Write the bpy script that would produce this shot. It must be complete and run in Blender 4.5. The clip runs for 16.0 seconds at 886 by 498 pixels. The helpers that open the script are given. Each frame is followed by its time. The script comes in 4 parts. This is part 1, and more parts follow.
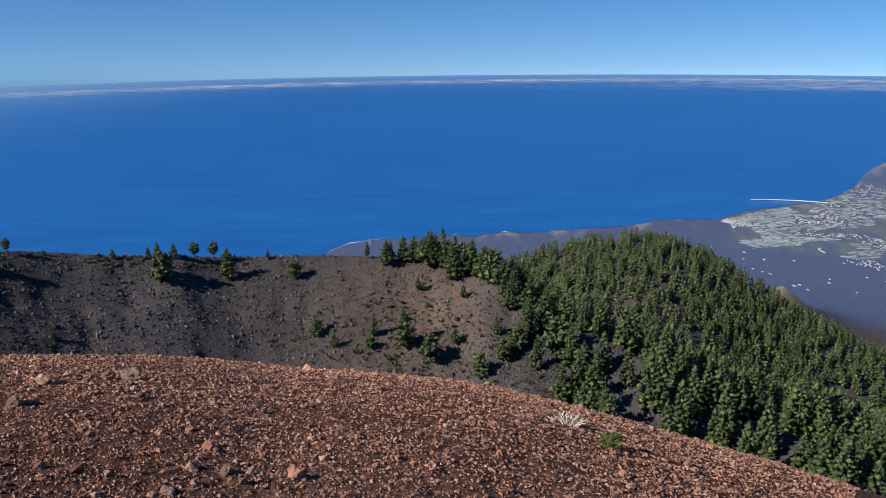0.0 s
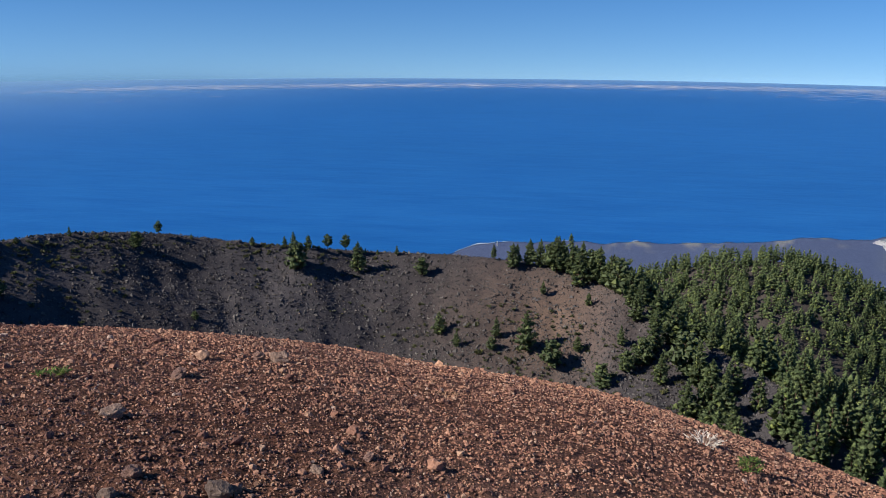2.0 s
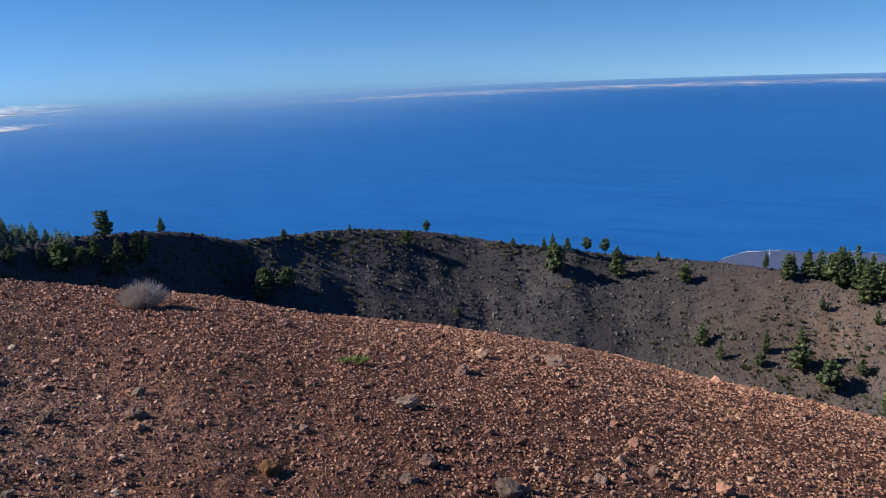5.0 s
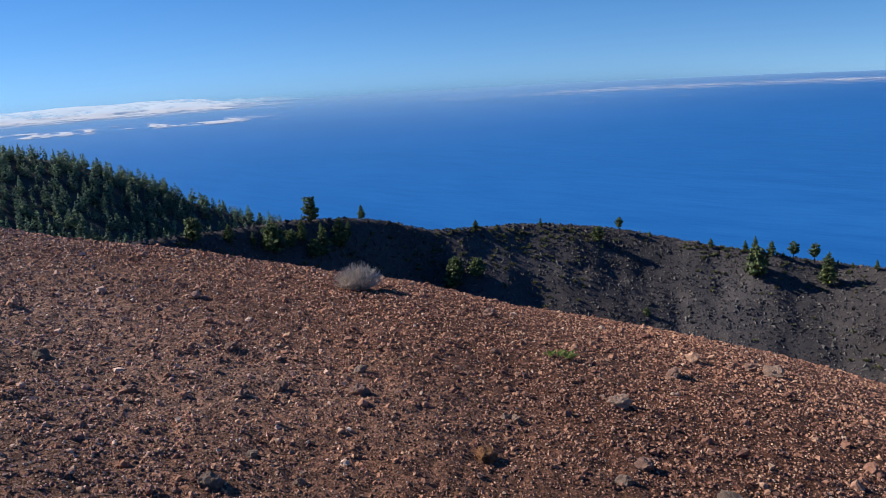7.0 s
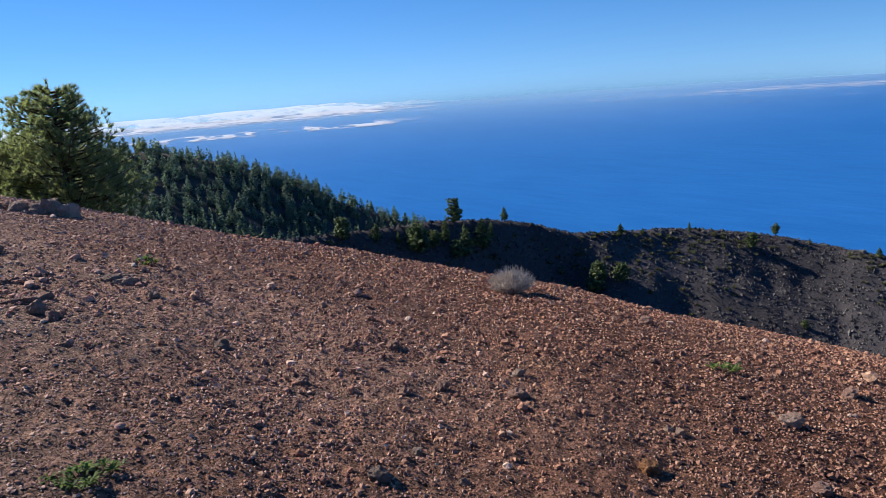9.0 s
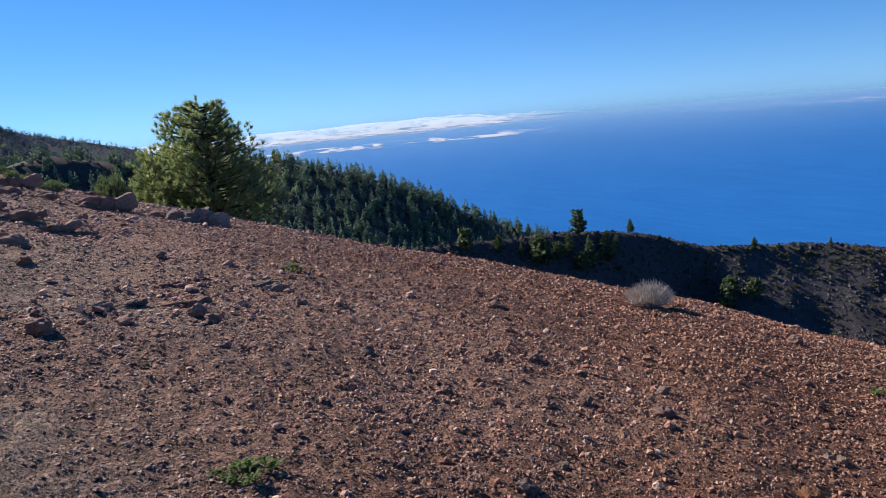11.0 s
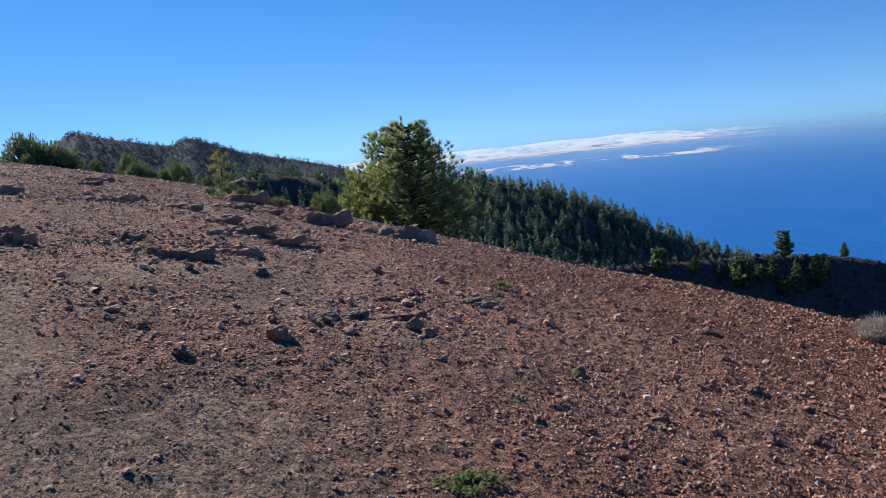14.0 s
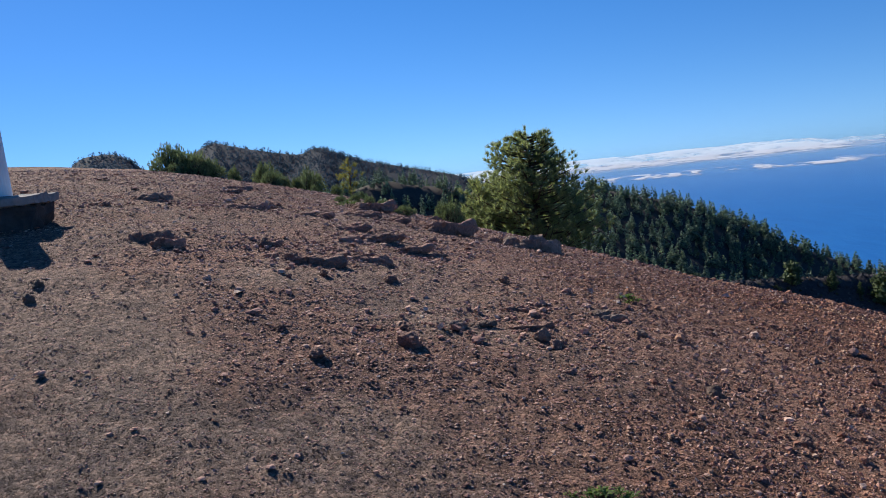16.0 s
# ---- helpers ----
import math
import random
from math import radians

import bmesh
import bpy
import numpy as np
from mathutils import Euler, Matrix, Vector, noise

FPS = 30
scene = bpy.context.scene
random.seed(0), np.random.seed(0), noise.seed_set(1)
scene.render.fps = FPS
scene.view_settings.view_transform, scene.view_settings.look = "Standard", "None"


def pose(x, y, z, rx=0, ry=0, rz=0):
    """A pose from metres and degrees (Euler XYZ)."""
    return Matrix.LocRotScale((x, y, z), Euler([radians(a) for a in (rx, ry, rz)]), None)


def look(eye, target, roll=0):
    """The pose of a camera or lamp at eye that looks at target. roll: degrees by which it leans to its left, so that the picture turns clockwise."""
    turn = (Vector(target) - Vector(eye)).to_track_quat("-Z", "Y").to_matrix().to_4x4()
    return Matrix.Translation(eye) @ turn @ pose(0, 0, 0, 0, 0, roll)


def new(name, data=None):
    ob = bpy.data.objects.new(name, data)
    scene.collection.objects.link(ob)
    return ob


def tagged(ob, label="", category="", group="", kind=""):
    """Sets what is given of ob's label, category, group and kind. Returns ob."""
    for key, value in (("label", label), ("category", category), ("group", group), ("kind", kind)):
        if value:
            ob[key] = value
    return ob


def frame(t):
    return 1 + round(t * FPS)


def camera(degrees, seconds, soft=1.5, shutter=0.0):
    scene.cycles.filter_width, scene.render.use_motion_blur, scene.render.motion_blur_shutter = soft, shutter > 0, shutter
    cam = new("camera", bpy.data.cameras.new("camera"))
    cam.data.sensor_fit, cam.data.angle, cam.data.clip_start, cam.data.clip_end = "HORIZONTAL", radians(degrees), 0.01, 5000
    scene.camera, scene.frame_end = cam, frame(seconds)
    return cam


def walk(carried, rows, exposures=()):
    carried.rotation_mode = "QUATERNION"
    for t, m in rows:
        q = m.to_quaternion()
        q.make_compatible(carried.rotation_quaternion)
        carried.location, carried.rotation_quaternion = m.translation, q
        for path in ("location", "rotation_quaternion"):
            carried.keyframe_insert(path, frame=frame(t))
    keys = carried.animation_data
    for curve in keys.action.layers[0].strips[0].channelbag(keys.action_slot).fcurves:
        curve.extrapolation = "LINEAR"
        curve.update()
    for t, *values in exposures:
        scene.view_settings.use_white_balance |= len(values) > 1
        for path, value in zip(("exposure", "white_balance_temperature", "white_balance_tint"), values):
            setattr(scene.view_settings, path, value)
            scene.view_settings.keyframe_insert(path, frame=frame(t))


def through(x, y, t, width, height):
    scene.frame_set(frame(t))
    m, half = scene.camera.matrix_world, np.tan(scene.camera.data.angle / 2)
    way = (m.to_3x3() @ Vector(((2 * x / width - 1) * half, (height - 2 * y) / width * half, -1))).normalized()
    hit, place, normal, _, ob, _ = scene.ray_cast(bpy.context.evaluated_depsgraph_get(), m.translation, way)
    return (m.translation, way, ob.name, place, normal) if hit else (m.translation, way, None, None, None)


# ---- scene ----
cam = camera(57.37, 16.0, soft=0.35)
# seconds, eye x y z, yaw to the left, pitch up, roll
ROWS = [
    (0, -0.023, 0.013, 1.593, 1.03, -15.04, -0.66),
    (0.5, -0.050, -0.010, 1.599, 3.83, -14.96, -0.31),
    (1, -0.076, -0.019, 1.601, 6.14, -14.87, 0.01),
    (1.5, -0.101, -0.033, 1.603, 8.42, -14.80, 0.21),
    (2, -0.127, -0.044, 1.607, 10.28, -14.84, 0.29),
    (2.5, -0.143, -0.056, 1.611, 12.16, -14.91, 0.19),
    (3, -0.157, -0.063, 1.618, 14.11, -14.90, -0.18),
    (3.5, -0.179, -0.070, 1.630, 17.69, -14.76, -0.87),
    (4, -0.206, -0.080, 1.635, 22.38, -14.55, -1.78),
    (6.5, -0.352, -0.122, 1.626, 38.18, -14.21, -2.97),
    (7, -0.384, -0.155, 1.630, 42.76, -14.04, -3.36),
    (7.5, -0.405, -0.177, 1.634, 45.90, -13.89, -3.34),
    (8, -0.412, -0.176, 1.633, 47.53, -13.90, -3.40),
    (8.5, -0.428, -0.199, 1.642, 50.19, -13.67, -4.03),
    (9, -0.441, -0.229, 1.650, 53.03, -13.22, -4.50),
    (11.5, -0.492, -0.331, 1.673, 64.23, -11.30, -5.86),
    (12, -0.487, -0.343, 1.683, 66.79, -10.83, -6.25),
    (12.5, -0.486, -0.364, 1.688, 68.54, -10.43, -6.48),
    (13, -0.484, -0.406, 1.699, 70.64, -10.09, -6.74),
    (13.5, -0.488, -0.433, 1.704, 72.63, -9.62, -6.71),
    (14, -0.489, -0.453, 1.708, 75.12, -9.12, -6.43),
    (14.5, -0.480, -0.467, 1.718, 77.09, -8.62, -6.29),
    (15, -0.480, -0.482, 1.721, 79.56, -8.12, -6.24),
    (15.5, -0.481, -0.498, 1.724, 81.56, -7.82, -6.40),
    (16, -0.480, -0.513, 1.727, 83.50, -7.54, -6.65),
]


def eye_pose(x, y, z, yaw, pitch, roll):
    return Matrix.Translation((x, y, z)) @ pose(0, 0, 0, 0, 0, yaw) @ pose(0, 0, 0, 90 + pitch) @ pose(0, 0, 0, 0, 0, roll)


EXPOSURES = [(0.0, 0.29), (4.0, 0.42), (7.0, 0.47), (9.0, 0.68), (12.5, 0.68), (16.0, 0.48)]
walk(cam, [(t, eye_pose(*row)) for t, *row in ROWS], EXPOSURES)

# ---- sky and sun ----
SUN_FROM = Vector((-0.70, -0.36, 0.545)).normalized()
world = bpy.data.worlds.new("sky")
scene.world = world
world.use_nodes = True
wn, wl = world.node_tree.nodes, world.node_tree.links
wn.clear()
w_out = wn.new("ShaderNodeOutputWorld")
w_bg = wn.new("ShaderNodeBackground")
w_bg.inputs["Strength"].default_value = 0.093
w_sky = wn.new("ShaderNodeTexSky")
w_sky.sky_type = "NISHITA"
w_sky.sun_disc = False
w_sky.sun_elevation = math.asin(SUN_FROM.z)
w_sky.sun_rotation = math.atan2(SUN_FROM.x, SUN_FROM.y) % (2 * math.pi)
w_sky.altitude = 1800
w_sky.air_density = 1.0
w_sky.dust_density = 0.1
w_sky.ozone_density = 4.0
w_co = wn.new("ShaderNodeTexCoord")
w_add = wn.new("ShaderNodeVectorMath")
w_add.operation = "ADD"
w_add.inputs[1].default_value = (0, 0, 0.124)  # the sea's horizon lies three degrees under eye level
wl.new(w_co.outputs["Generated"], w_add.inputs[0])
wl.new(w_add.outputs[0], w_sky.inputs["Vector"])
w_hue = wn.new("ShaderNodeHueSaturation")
w_hue.inputs["Saturation"].default_value = 1.28
w_hue.inputs["Hue"].default_value = 0.507
wl.new(w_sky.outputs["Color"], w_hue.inputs["Color"])
wl.new(w_hue.outputs["Color"], w_bg.inputs["Color"])
wl.new(w_bg.outputs["Background"], w_out.inputs["Surface"])

sun = new("sun", bpy.data.lights.new("sun", "SUN"))
sun.data.energy, sun.data.angle, sun.data.color = 5.0, radians(0.53), (1.0, 0.94, 0.86)
sun.matrix_world = look(SUN_FROM * 60, (0, 0, 0))


# ---- arithmetic ----
def lattice(ix, iy, seed):
    h = (ix.astype(np.int64) * 374761393 + iy.astype(np.int64) * 668265263 + seed * 982451653) & 0x7FFFFFFF
    h = ((h ^ (h >> 13)) * 1274126177) & 0x7FFFFFFF
    return ((h ^ (h >> 16)) & 0xFFFF) / 65535.0


def value_noise(x, y, seed=0):
    fx, fy = np.floor(x), np.floor(y)
    u, v = x - fx, y - fy
    u, v = u * u * (3 - 2 * u), v * v * (3 - 2 * v)
    a, b = lattice(fx, fy, seed), lattice(fx + 1, fy, seed)
    c, d = lattice(fx, fy + 1, seed), lattice(fx + 1, fy + 1, seed)
    return (a * (1 - u) + b * u) * (1 - v) + (c * (1 - u) + d * u) * v


def fbm(x, y, seed=0, octaves=4):
    total, amp = 0.0, 0.5
    for k in range(octaves):
        total = total + amp * (value_noise(x, y, seed + k) - 0.5)
        x, y, amp = x * 2.03 + 7.1, y * 2.03 - 3.7, amp * 0.5
    return total


def soft_table(az, table):
    """A line through (degrees, value) pairs, rounded at its corners."""
    keys = [k for k, _ in table]
    values = [v for _, v in table]
    return sum(w * np.interp(az + o, keys, values) for o, w in ((-2, 0.15), (-1, 0.2), (0, 0.3), (1, 0.2), (2, 0.15)))


def smooth(lo, hi, v):
    u = np.clip((v - lo) / (hi - lo), 0, 1)
    return u * u * (3 - 2 * u)


# ---- the lie of the land, round the summit on which the walker stands ----
HUB = (-0.33, -0.23, 1.653)
# brow of the summit: slope of the line from eye to brow (degrees), and how far off the brow lies (m)
BROW = [(-180, -12), (-100, -24), (-40, -28), (-30, -27.6), (-20, -26.7), (-12, -25.6), (-4, -24.2), (0, -23.8), (9, -23), (17, -21.5), (25, -20.3), (31, -19.3),
        (38, -18.3), (45, -16.2), (50, -15.3), (57, -13.5), (60, -12.6), (67, -11), (72, -9.4), (79, -7), (84.6, -5.2), (90, -3.1), (97, -1), (103, 0.6), (111, 1.7), (125, 2), (150, -4), (180, -12)]
BROW_FAR = [(-180, 12), (-40, 8), (0, 8), (35, 8), (48, 8.5), (60, 9.2), (74, 10.4), (81, 11.7), (85, 12.6), (91, 14.2), (104, 16), (125, 18), (180, 12)]
# the crater's rim
RIM = [(-180, -20), (-60, -28), (-30, -27), (-20, -25), (-15, -22.8), (-12, -21.6), (-8, -19.9), (-3, -17.3), (2, -15.8), (8, -15.3), (17, -14.9), (24, -14.1), (30, -13.0), (36, -12.45), (40, -12.6), (43.5, -12.8), (47, -11.6),
       (53, -11.1), (58, -11.4), (65, -11.4), (75, -11), (90, -9), (120, -8), (180, -20)]
RIM_FAR = [(-180, 165), (-60, 170), (-20, 190), (-8, 220), (2, 250), (17, 260), (30, 255), (42, 232), (53, 200), (65, 175), (90, 160), (180, 165)]
RIM_STEEP = [(-180, 0.42), (-20, 0.35), (0, 0.42), (30, 0.42), (40, 0.5), (46, 1.0), (60, 1.0), (75, 0.5), (180, 0.42)]
# the wooded hills
HILL = [(-180, -14), (-60, -26), (-40, -23), (-30, -20.8), (-23, -17.95), (-17, -14.85), (-12.6, -14.15), (-8, -15.0), (-4, -16.4), (2, -19.5), (10, -22), (30, -22), (42, -14), (48, -12.7), (53, -12), (58, -10.2),
        (63.5, -7.4), (68, -5.5), (74, -4.1), (80, -3.9), (84, -3.0), (86, -2.3), (88, -2.1), (90, -2.6), (94, -4.0), (110, -6), (140, -7), (180, -14)]
HILL_FAR = [(-180, 490), (-60, 560), (10, 560), (40, 520), (60, 500), (80, 460), (100, 420), (180, 490)]
HILL_STEEP = [(-180, 0.32), (-60, 0.24), (40, 0.24), (58, 0.3), (74, 0.32), (80, 0.7), (92, 0.8), (110, 0.4), (180, 0.32)]
# the far mountains
PEAKS = [(60, -12), (74, -6), (82, -2.4), (86, -1.3), (88, -0.8), (90, 0.0), (91.4, 0.7), (92.6, 0.2), (94, 0.5), (96, 1.0), (97.3, 1.4), (98.3, 1.75), (99.5, 1.2), (101, 0.2), (102.4, -0.3), (103.3, 0.9), (104.6, 1.7), (106.5, 1.65), (107.4, 1.0), (108.3, -0.5), (112, -1), (130, -3), (178, -14)]
SEA = -250.0
SHORE = [(-180, 600), (-60, 1900), (-29, 1800), (-26.8, 1560), (-25.6, 1300), (-21.2, 1260), (-19.5, 1160), (-13.3, 1095), (-8, 1030), (-3.8, 1012), (4, 990), (6.9, 985), (9.0, 950), (10.5, 900), (14, 840), (30, 780), (60, 900), (80, 1700), (130, 1700), (175, 600)]


def rim_far(az):
    return soft_table(az, RIM_FAR) * (1 + 0.05 * fbm(az / 7, az * 0, 11))


def land(x, y):
    """Height of the ground."""
    dx, dy = x - HUB[0], y - HUB[1]
    r = np.hypot(dx, dy)
    az = np.degrees(np.arctan2(-dx, dy))
    tan = lambda table: np.tan(np.radians(soft_table(az, table)))
    far = soft_table(az, BROW_FAR)
    u = r / far - 1
    v = np.minimum(u, 0.7)
    z = HUB[2] + tan(BROW) * r - 1.65 * (v * v + 1.4 * (u - v))
    z = z + 0.05 * fbm(x * 14, y * 14, 2, 3) * smooth(16, 11, r)
    z = z + 0.03 * smooth(1, 5, r) * fbm(x * 1.3, y * 1.3, 3) + 0.25 * smooth(6, 30, r) * fbm(x * 0.3, y * 0.3, 5)
    z = z + 0.09 * smooth(62, 88, az) * smooth(170, 130, az) * smooth(2.5, 5, r) * smooth(20, 12, r) * fbm(x * 2.2, y * 0.55, 6, 3)
    rim_r = rim_far(az)
    rim_z = HUB[2] + rim_r * tan(RIM)
    steep = soft_table(az, RIM_STEEP)
    lumps = 5.0 * fbm(x / 16, y / 16, 21, 5) + 1.8 * fbm(x / 6, y / 6, 23, 3)
    inside = np.maximum(rim_z - steep * (rim_r - r), rim_z - 22 + 0.02 * (rim_r - r))
    rim = np.where(r < rim_r, inside + lumps * smooth(0, 12, rim_r - r), rim_z - 0.42 * (r - rim_r) + lumps * smooth(0, 30, r - rim_r))
    rim = np.where(r < 90, -400, rim)
    hill_r = soft_table(az, HILL_FAR)
    hill_z = HUB[2] + hill_r * tan(HILL)
    hill = np.where(r < hill_r, hill_z - soft_table(az, HILL_STEEP) * (hill_r - r), hill_z - 0.35 * (r - hill_r)) + 10 * fbm(x / 60, y / 60, 31, 4) * smooth(0, 60, np.abs(hill_r - r))
    hill = np.where(r < 260, -400, hill)
    peak_r = 1300.0
    peak_el = 0.25 * np.interp(az - 0.4, *zip(*PEAKS)) + 0.5 * np.interp(az, *zip(*PEAKS)) + 0.25 * np.interp(az + 0.4, *zip(*PEAKS))
    peak = HUB[2] + peak_r * np.tan(np.radians(peak_el)) - 0.28 * np.abs(r - peak_r) + 40 * fbm(x / 140, y / 140, 41, 5) * smooth(0, 150, np.abs(peak_r - r))
    peak = np.where((r < 600) | (az < 55), -400, peak)
    shore = soft_table(az, SHORE) * (1 + 0.03 * fbm(az / 1.3, az * 0, 51, 5))
    plain = SEA + np.clip((shore - r) * 0.12, -12, 1.5) + 4 * smooth(0, 400, shore - r)
    cape = 25 * np.exp(-(((az + 31) / 4.2) ** 2) - ((r - 1640) / 110) ** 2)
    cone = 9 * np.exp(-(((az + 22.5) / 1.3) ** 2) - ((r - 1090) / 28) ** 2) + 6 * np.exp(-(((az + 9.5) / 1.2) ** 2) - ((r - 985) / 24) ** 2)
    cone = cone + 44 * np.exp(-np.hypot((az + 22.7) * 11, r - 690) / 38) * (r > 560)
    plain = plain + (cape + cone) * (r < shore + 100)
    return np.maximum.reduce([z, rim, hill, peak, plain])


def bearing(az, r):
    a = np.radians(az)
    return HUB[0] - np.sin(a) * r, HUB[1] + np.cos(a) * r


# ---- materials ----
def material(name):
    m = bpy.data.materials.new(name)
    m.use_nodes = True
    nodes, links = m.node_tree.nodes, m.node_tree.links
    return m, nodes, links, nodes["Principled BSDF"]


def noise_node(nodes, links, scale, detail=6, rough=0.6, vector=None):
    n = nodes.new("ShaderNodeTexNoise")
    n.inputs["Scale"].default_value, n.inputs["Detail"].default_value, n.inputs["Roughness"].default_value = scale, detail, rough
    if vector is not None:
        links.new(vector, n.inputs["Vector"])
    return n


def ramp_node(nodes, links, value, stops):
    n = nodes.new("ShaderNodeValToRGB")
    while len(n.color_ramp.elements) < len(stops):
        n.color_ramp.elements.new(0.5)
    for e, (p, c) in zip(n.color_ramp.elements, stops):
        e.position, e.color = p, (*c, 1)
    links.new(value, n.inputs["Fac"])
    return n


def mix_node(nodes, links, mode, fac, a, b):
    n = nodes.new("ShaderNodeMix")
    n.data_type, n.blend_type = "RGBA", mode
    if isinstance(fac, float):
        n.inputs["Factor"].default_value = fac
    else:
        links.new(fac, n.inputs["Factor"])
    for sock, v in ((n.inputs[6], a), (n.inputs[7], b)):
        if isinstance(v, tuple):
            sock.default_value = (*v, 1)
        else:
            links.new(v, sock)
    return n.outputs[2]


def bump_node(nodes, links, height, strength, distance, shader):
    n = nodes.new("ShaderNodeBump")
    n.inputs["Strength"].default_value, n.inputs["Distance"].default_value = strength, distance
    links.new(height, n.inputs["Height"])
    links.new(n.outputs["Normal"], shader.inputs["Normal"])
    return n


def plain_material(name, stops, scale, rough=0.9, bump=0.0, bump_scale=30.0, distance=0.02, by_object=0.0, by_island=0.0):
    """A surface with two scales of variation, and a shift of tone from piece to piece."""
    m, nodes, links, shader = material(name)
    co = nodes.new("ShaderNodeTexCoord").outputs["Object"]
    colour = ramp_node(nodes, links, noise_node(nodes, links, scale, 8, 0.65, co).outputs["Fac"], stops).outputs["Color"]
    if by_object or by_island:
        source = nodes.new("ShaderNodeObjectInfo").outputs["Random"] if by_object else nodes.new("ShaderNodeNewGeometry").outputs["Random Per Island"]
        amount = by_object or by_island
        tone = ramp_node(nodes, links, source, [(0, (1 - amount,) * 3), (1, (1 + amount,) * 3)]).outputs["Color"]
        colour = mix_node(nodes, links, "MULTIPLY", 1.0, colour, tone)
    links.new(colour, shader.inputs["Base Color"])
    shader.inputs["Roughness"].default_value = rough
    shader.inputs["Specular IOR Level"].default_value = 0.25
    if bump:
        bump_node(nodes, links, noise_node(nodes, links, bump_scale, 6, 0.7, co).outputs["Fac"], bump, distance, shader)
    return m


def ground_material():
    m, nodes, links, shader = material("volcanic ground")
    tone = nodes.new("ShaderNodeVertexColor")
    tone.layer_name = "tone"
    co = nodes.new("ShaderNodeTexCoord").outputs["Object"]
    fine = noise_node(nodes, links, 28, 8, 0.75, co)
    wide = noise_node(nodes, links, 0.35, 8, 0.7, co)
    grain = ramp_node(nodes, links, fine.outputs["Fac"], [(0.3, (0.45, 0.43, 0.42)), (0.7, (1.5, 1.45, 1.4))])
    patch = ramp_node(nodes, links, wide.outputs["Fac"], [(0.3, (0.72, 0.74, 0.78)), (0.7, (1.25, 1.2, 1.15))])
    colour = mix_node(nodes, links, "MULTIPLY", 1.0, tone.outputs["Color"], grain.outputs["Color"])
    colour = mix_node(nodes, links, "MULTIPLY", 1.0, colour, patch.outputs["Color"])
    warp = mix_node(nodes, links, "ADD", 0.03, co, fine.outputs["Color"])
    cells = []
    for scale in (42, 95):
        v = nodes.new("ShaderNodeTexVoronoi")
        v.inputs["Scale"].default_value = scale
        links.new(warp, v.inputs["Vector"])
        cells.append(v)
    sep = nodes.new("ShaderNodeSeparateColor")
    links.new(cells[0].outputs["Color"], sep.inputs["Color"])
    pebble = ramp_node(nodes, links, sep.outputs["Red"], [(0, (0.6, 0.6, 0.62)), (0.6, (1.0, 1.0, 1.0)), (1, (1.5, 1.42, 1.36))])
    colour = mix_node(nodes, links, "MULTIPLY", 1.0, colour, pebble.outputs["Color"])
    links.new(colour, shader.inputs["Base Color"])
    shader.inputs["Roughness"].default_value = 0.95
    shader.inputs["Specular IOR Level"].default_value = 0.15
    first = bump_node(nodes, links, cells[0].outputs["Distance"], 1.0, 0.02, shader)
    second = bump_node(nodes, links, cells[1].outputs["Distance"], 1.0, 0.009, shader)
    first.invert = second.invert = True
    links.new(first.outputs["Normal"], second.inputs["Normal"])
    links.new(second.outputs["Normal"], shader.inputs["Normal"])
    return m


def sea_material():
    m, nodes, links, shader = material("sea water")
    co = nodes.new("ShaderNodeTexCoord").outputs["Object"]
    stretch = nodes.new("ShaderNodeMapping")
    stretch.inputs["Scale"].default_value = (0.3, 1, 1)
    links.new(co, stretch.inputs["Vector"])
    swell = noise_node(nodes, links, 0.05, 6, 0.6, stretch.outputs["Vector"])
    wide = noise_node(nodes, links, 0.0016, 5, 0.6, stretch.outputs["Vector"])
    streak = noise_node(nodes, links, 0.034, 4, 0.55, stretch.outputs["Vector"])
    deep = ramp_node(nodes, links, wide.outputs["Fac"], [(0.3, (0.009, 0.10, 0.32)), (0.7, (0.012, 0.118, 0.37))])
    crest = ramp_node(nodes, links, streak.outputs["Fac"], [(0.35, (0.84, 0.89, 0.93)), (0.65, (1.3, 1.12, 1.06))])
    links.new(mix_node(nodes, links, "MULTIPLY", 1.0, deep.outputs["Color"], crest.outputs["Color"]), shader.inputs["Base Color"])
    shader.inputs["Roughness"].default_value = 0.3
    shader.inputs["Specular IOR Level"].default_value = 0.4
    bump_node(nodes, links, swell.outputs["Fac"], 0.25, 3.0, shader)
    return m


def cloud_material():
    m, nodes, links, shader = material("cloud")
    co = nodes.new("ShaderNodeTexCoord").outputs["Object"]
    dense = nodes.new("ShaderNodeVertexColor")
    dense.layer_name = "tone"
    stretch = nodes.new("ShaderNodeMapping")
    stretch.inputs["Scale"].default_value = (1, 1, 3)
    links.new(co, stretch.inputs["Vector"])
    n = noise_node(nodes, links, 0.012, 8, 0.65, stretch.outputs["Vector"])
    add = nodes.new("ShaderNodeMath")
    add.operation = "ADD"
    links.new(n.outputs["Fac"], add.inputs[0])
    links.new(dense.outputs["Color"], add.inputs[1])
    alpha = ramp_node(nodes, links, add.outputs[0], [(0.55, (0, 0, 0)), (0.8, (0.22, 0.22, 0.22)), (1.0, (0.6, 0.6, 0.6))])
    shader.inputs["Base Color"].default_value = (0.74, 0.75, 0.77, 1)
    shader.inputs["Roughness"].default_value = 1.0
    shader.inputs["Specular IOR Level"].default_value = 0.0
    links.new(alpha.outputs["Color"], shader.inputs["Alpha"])
    return m


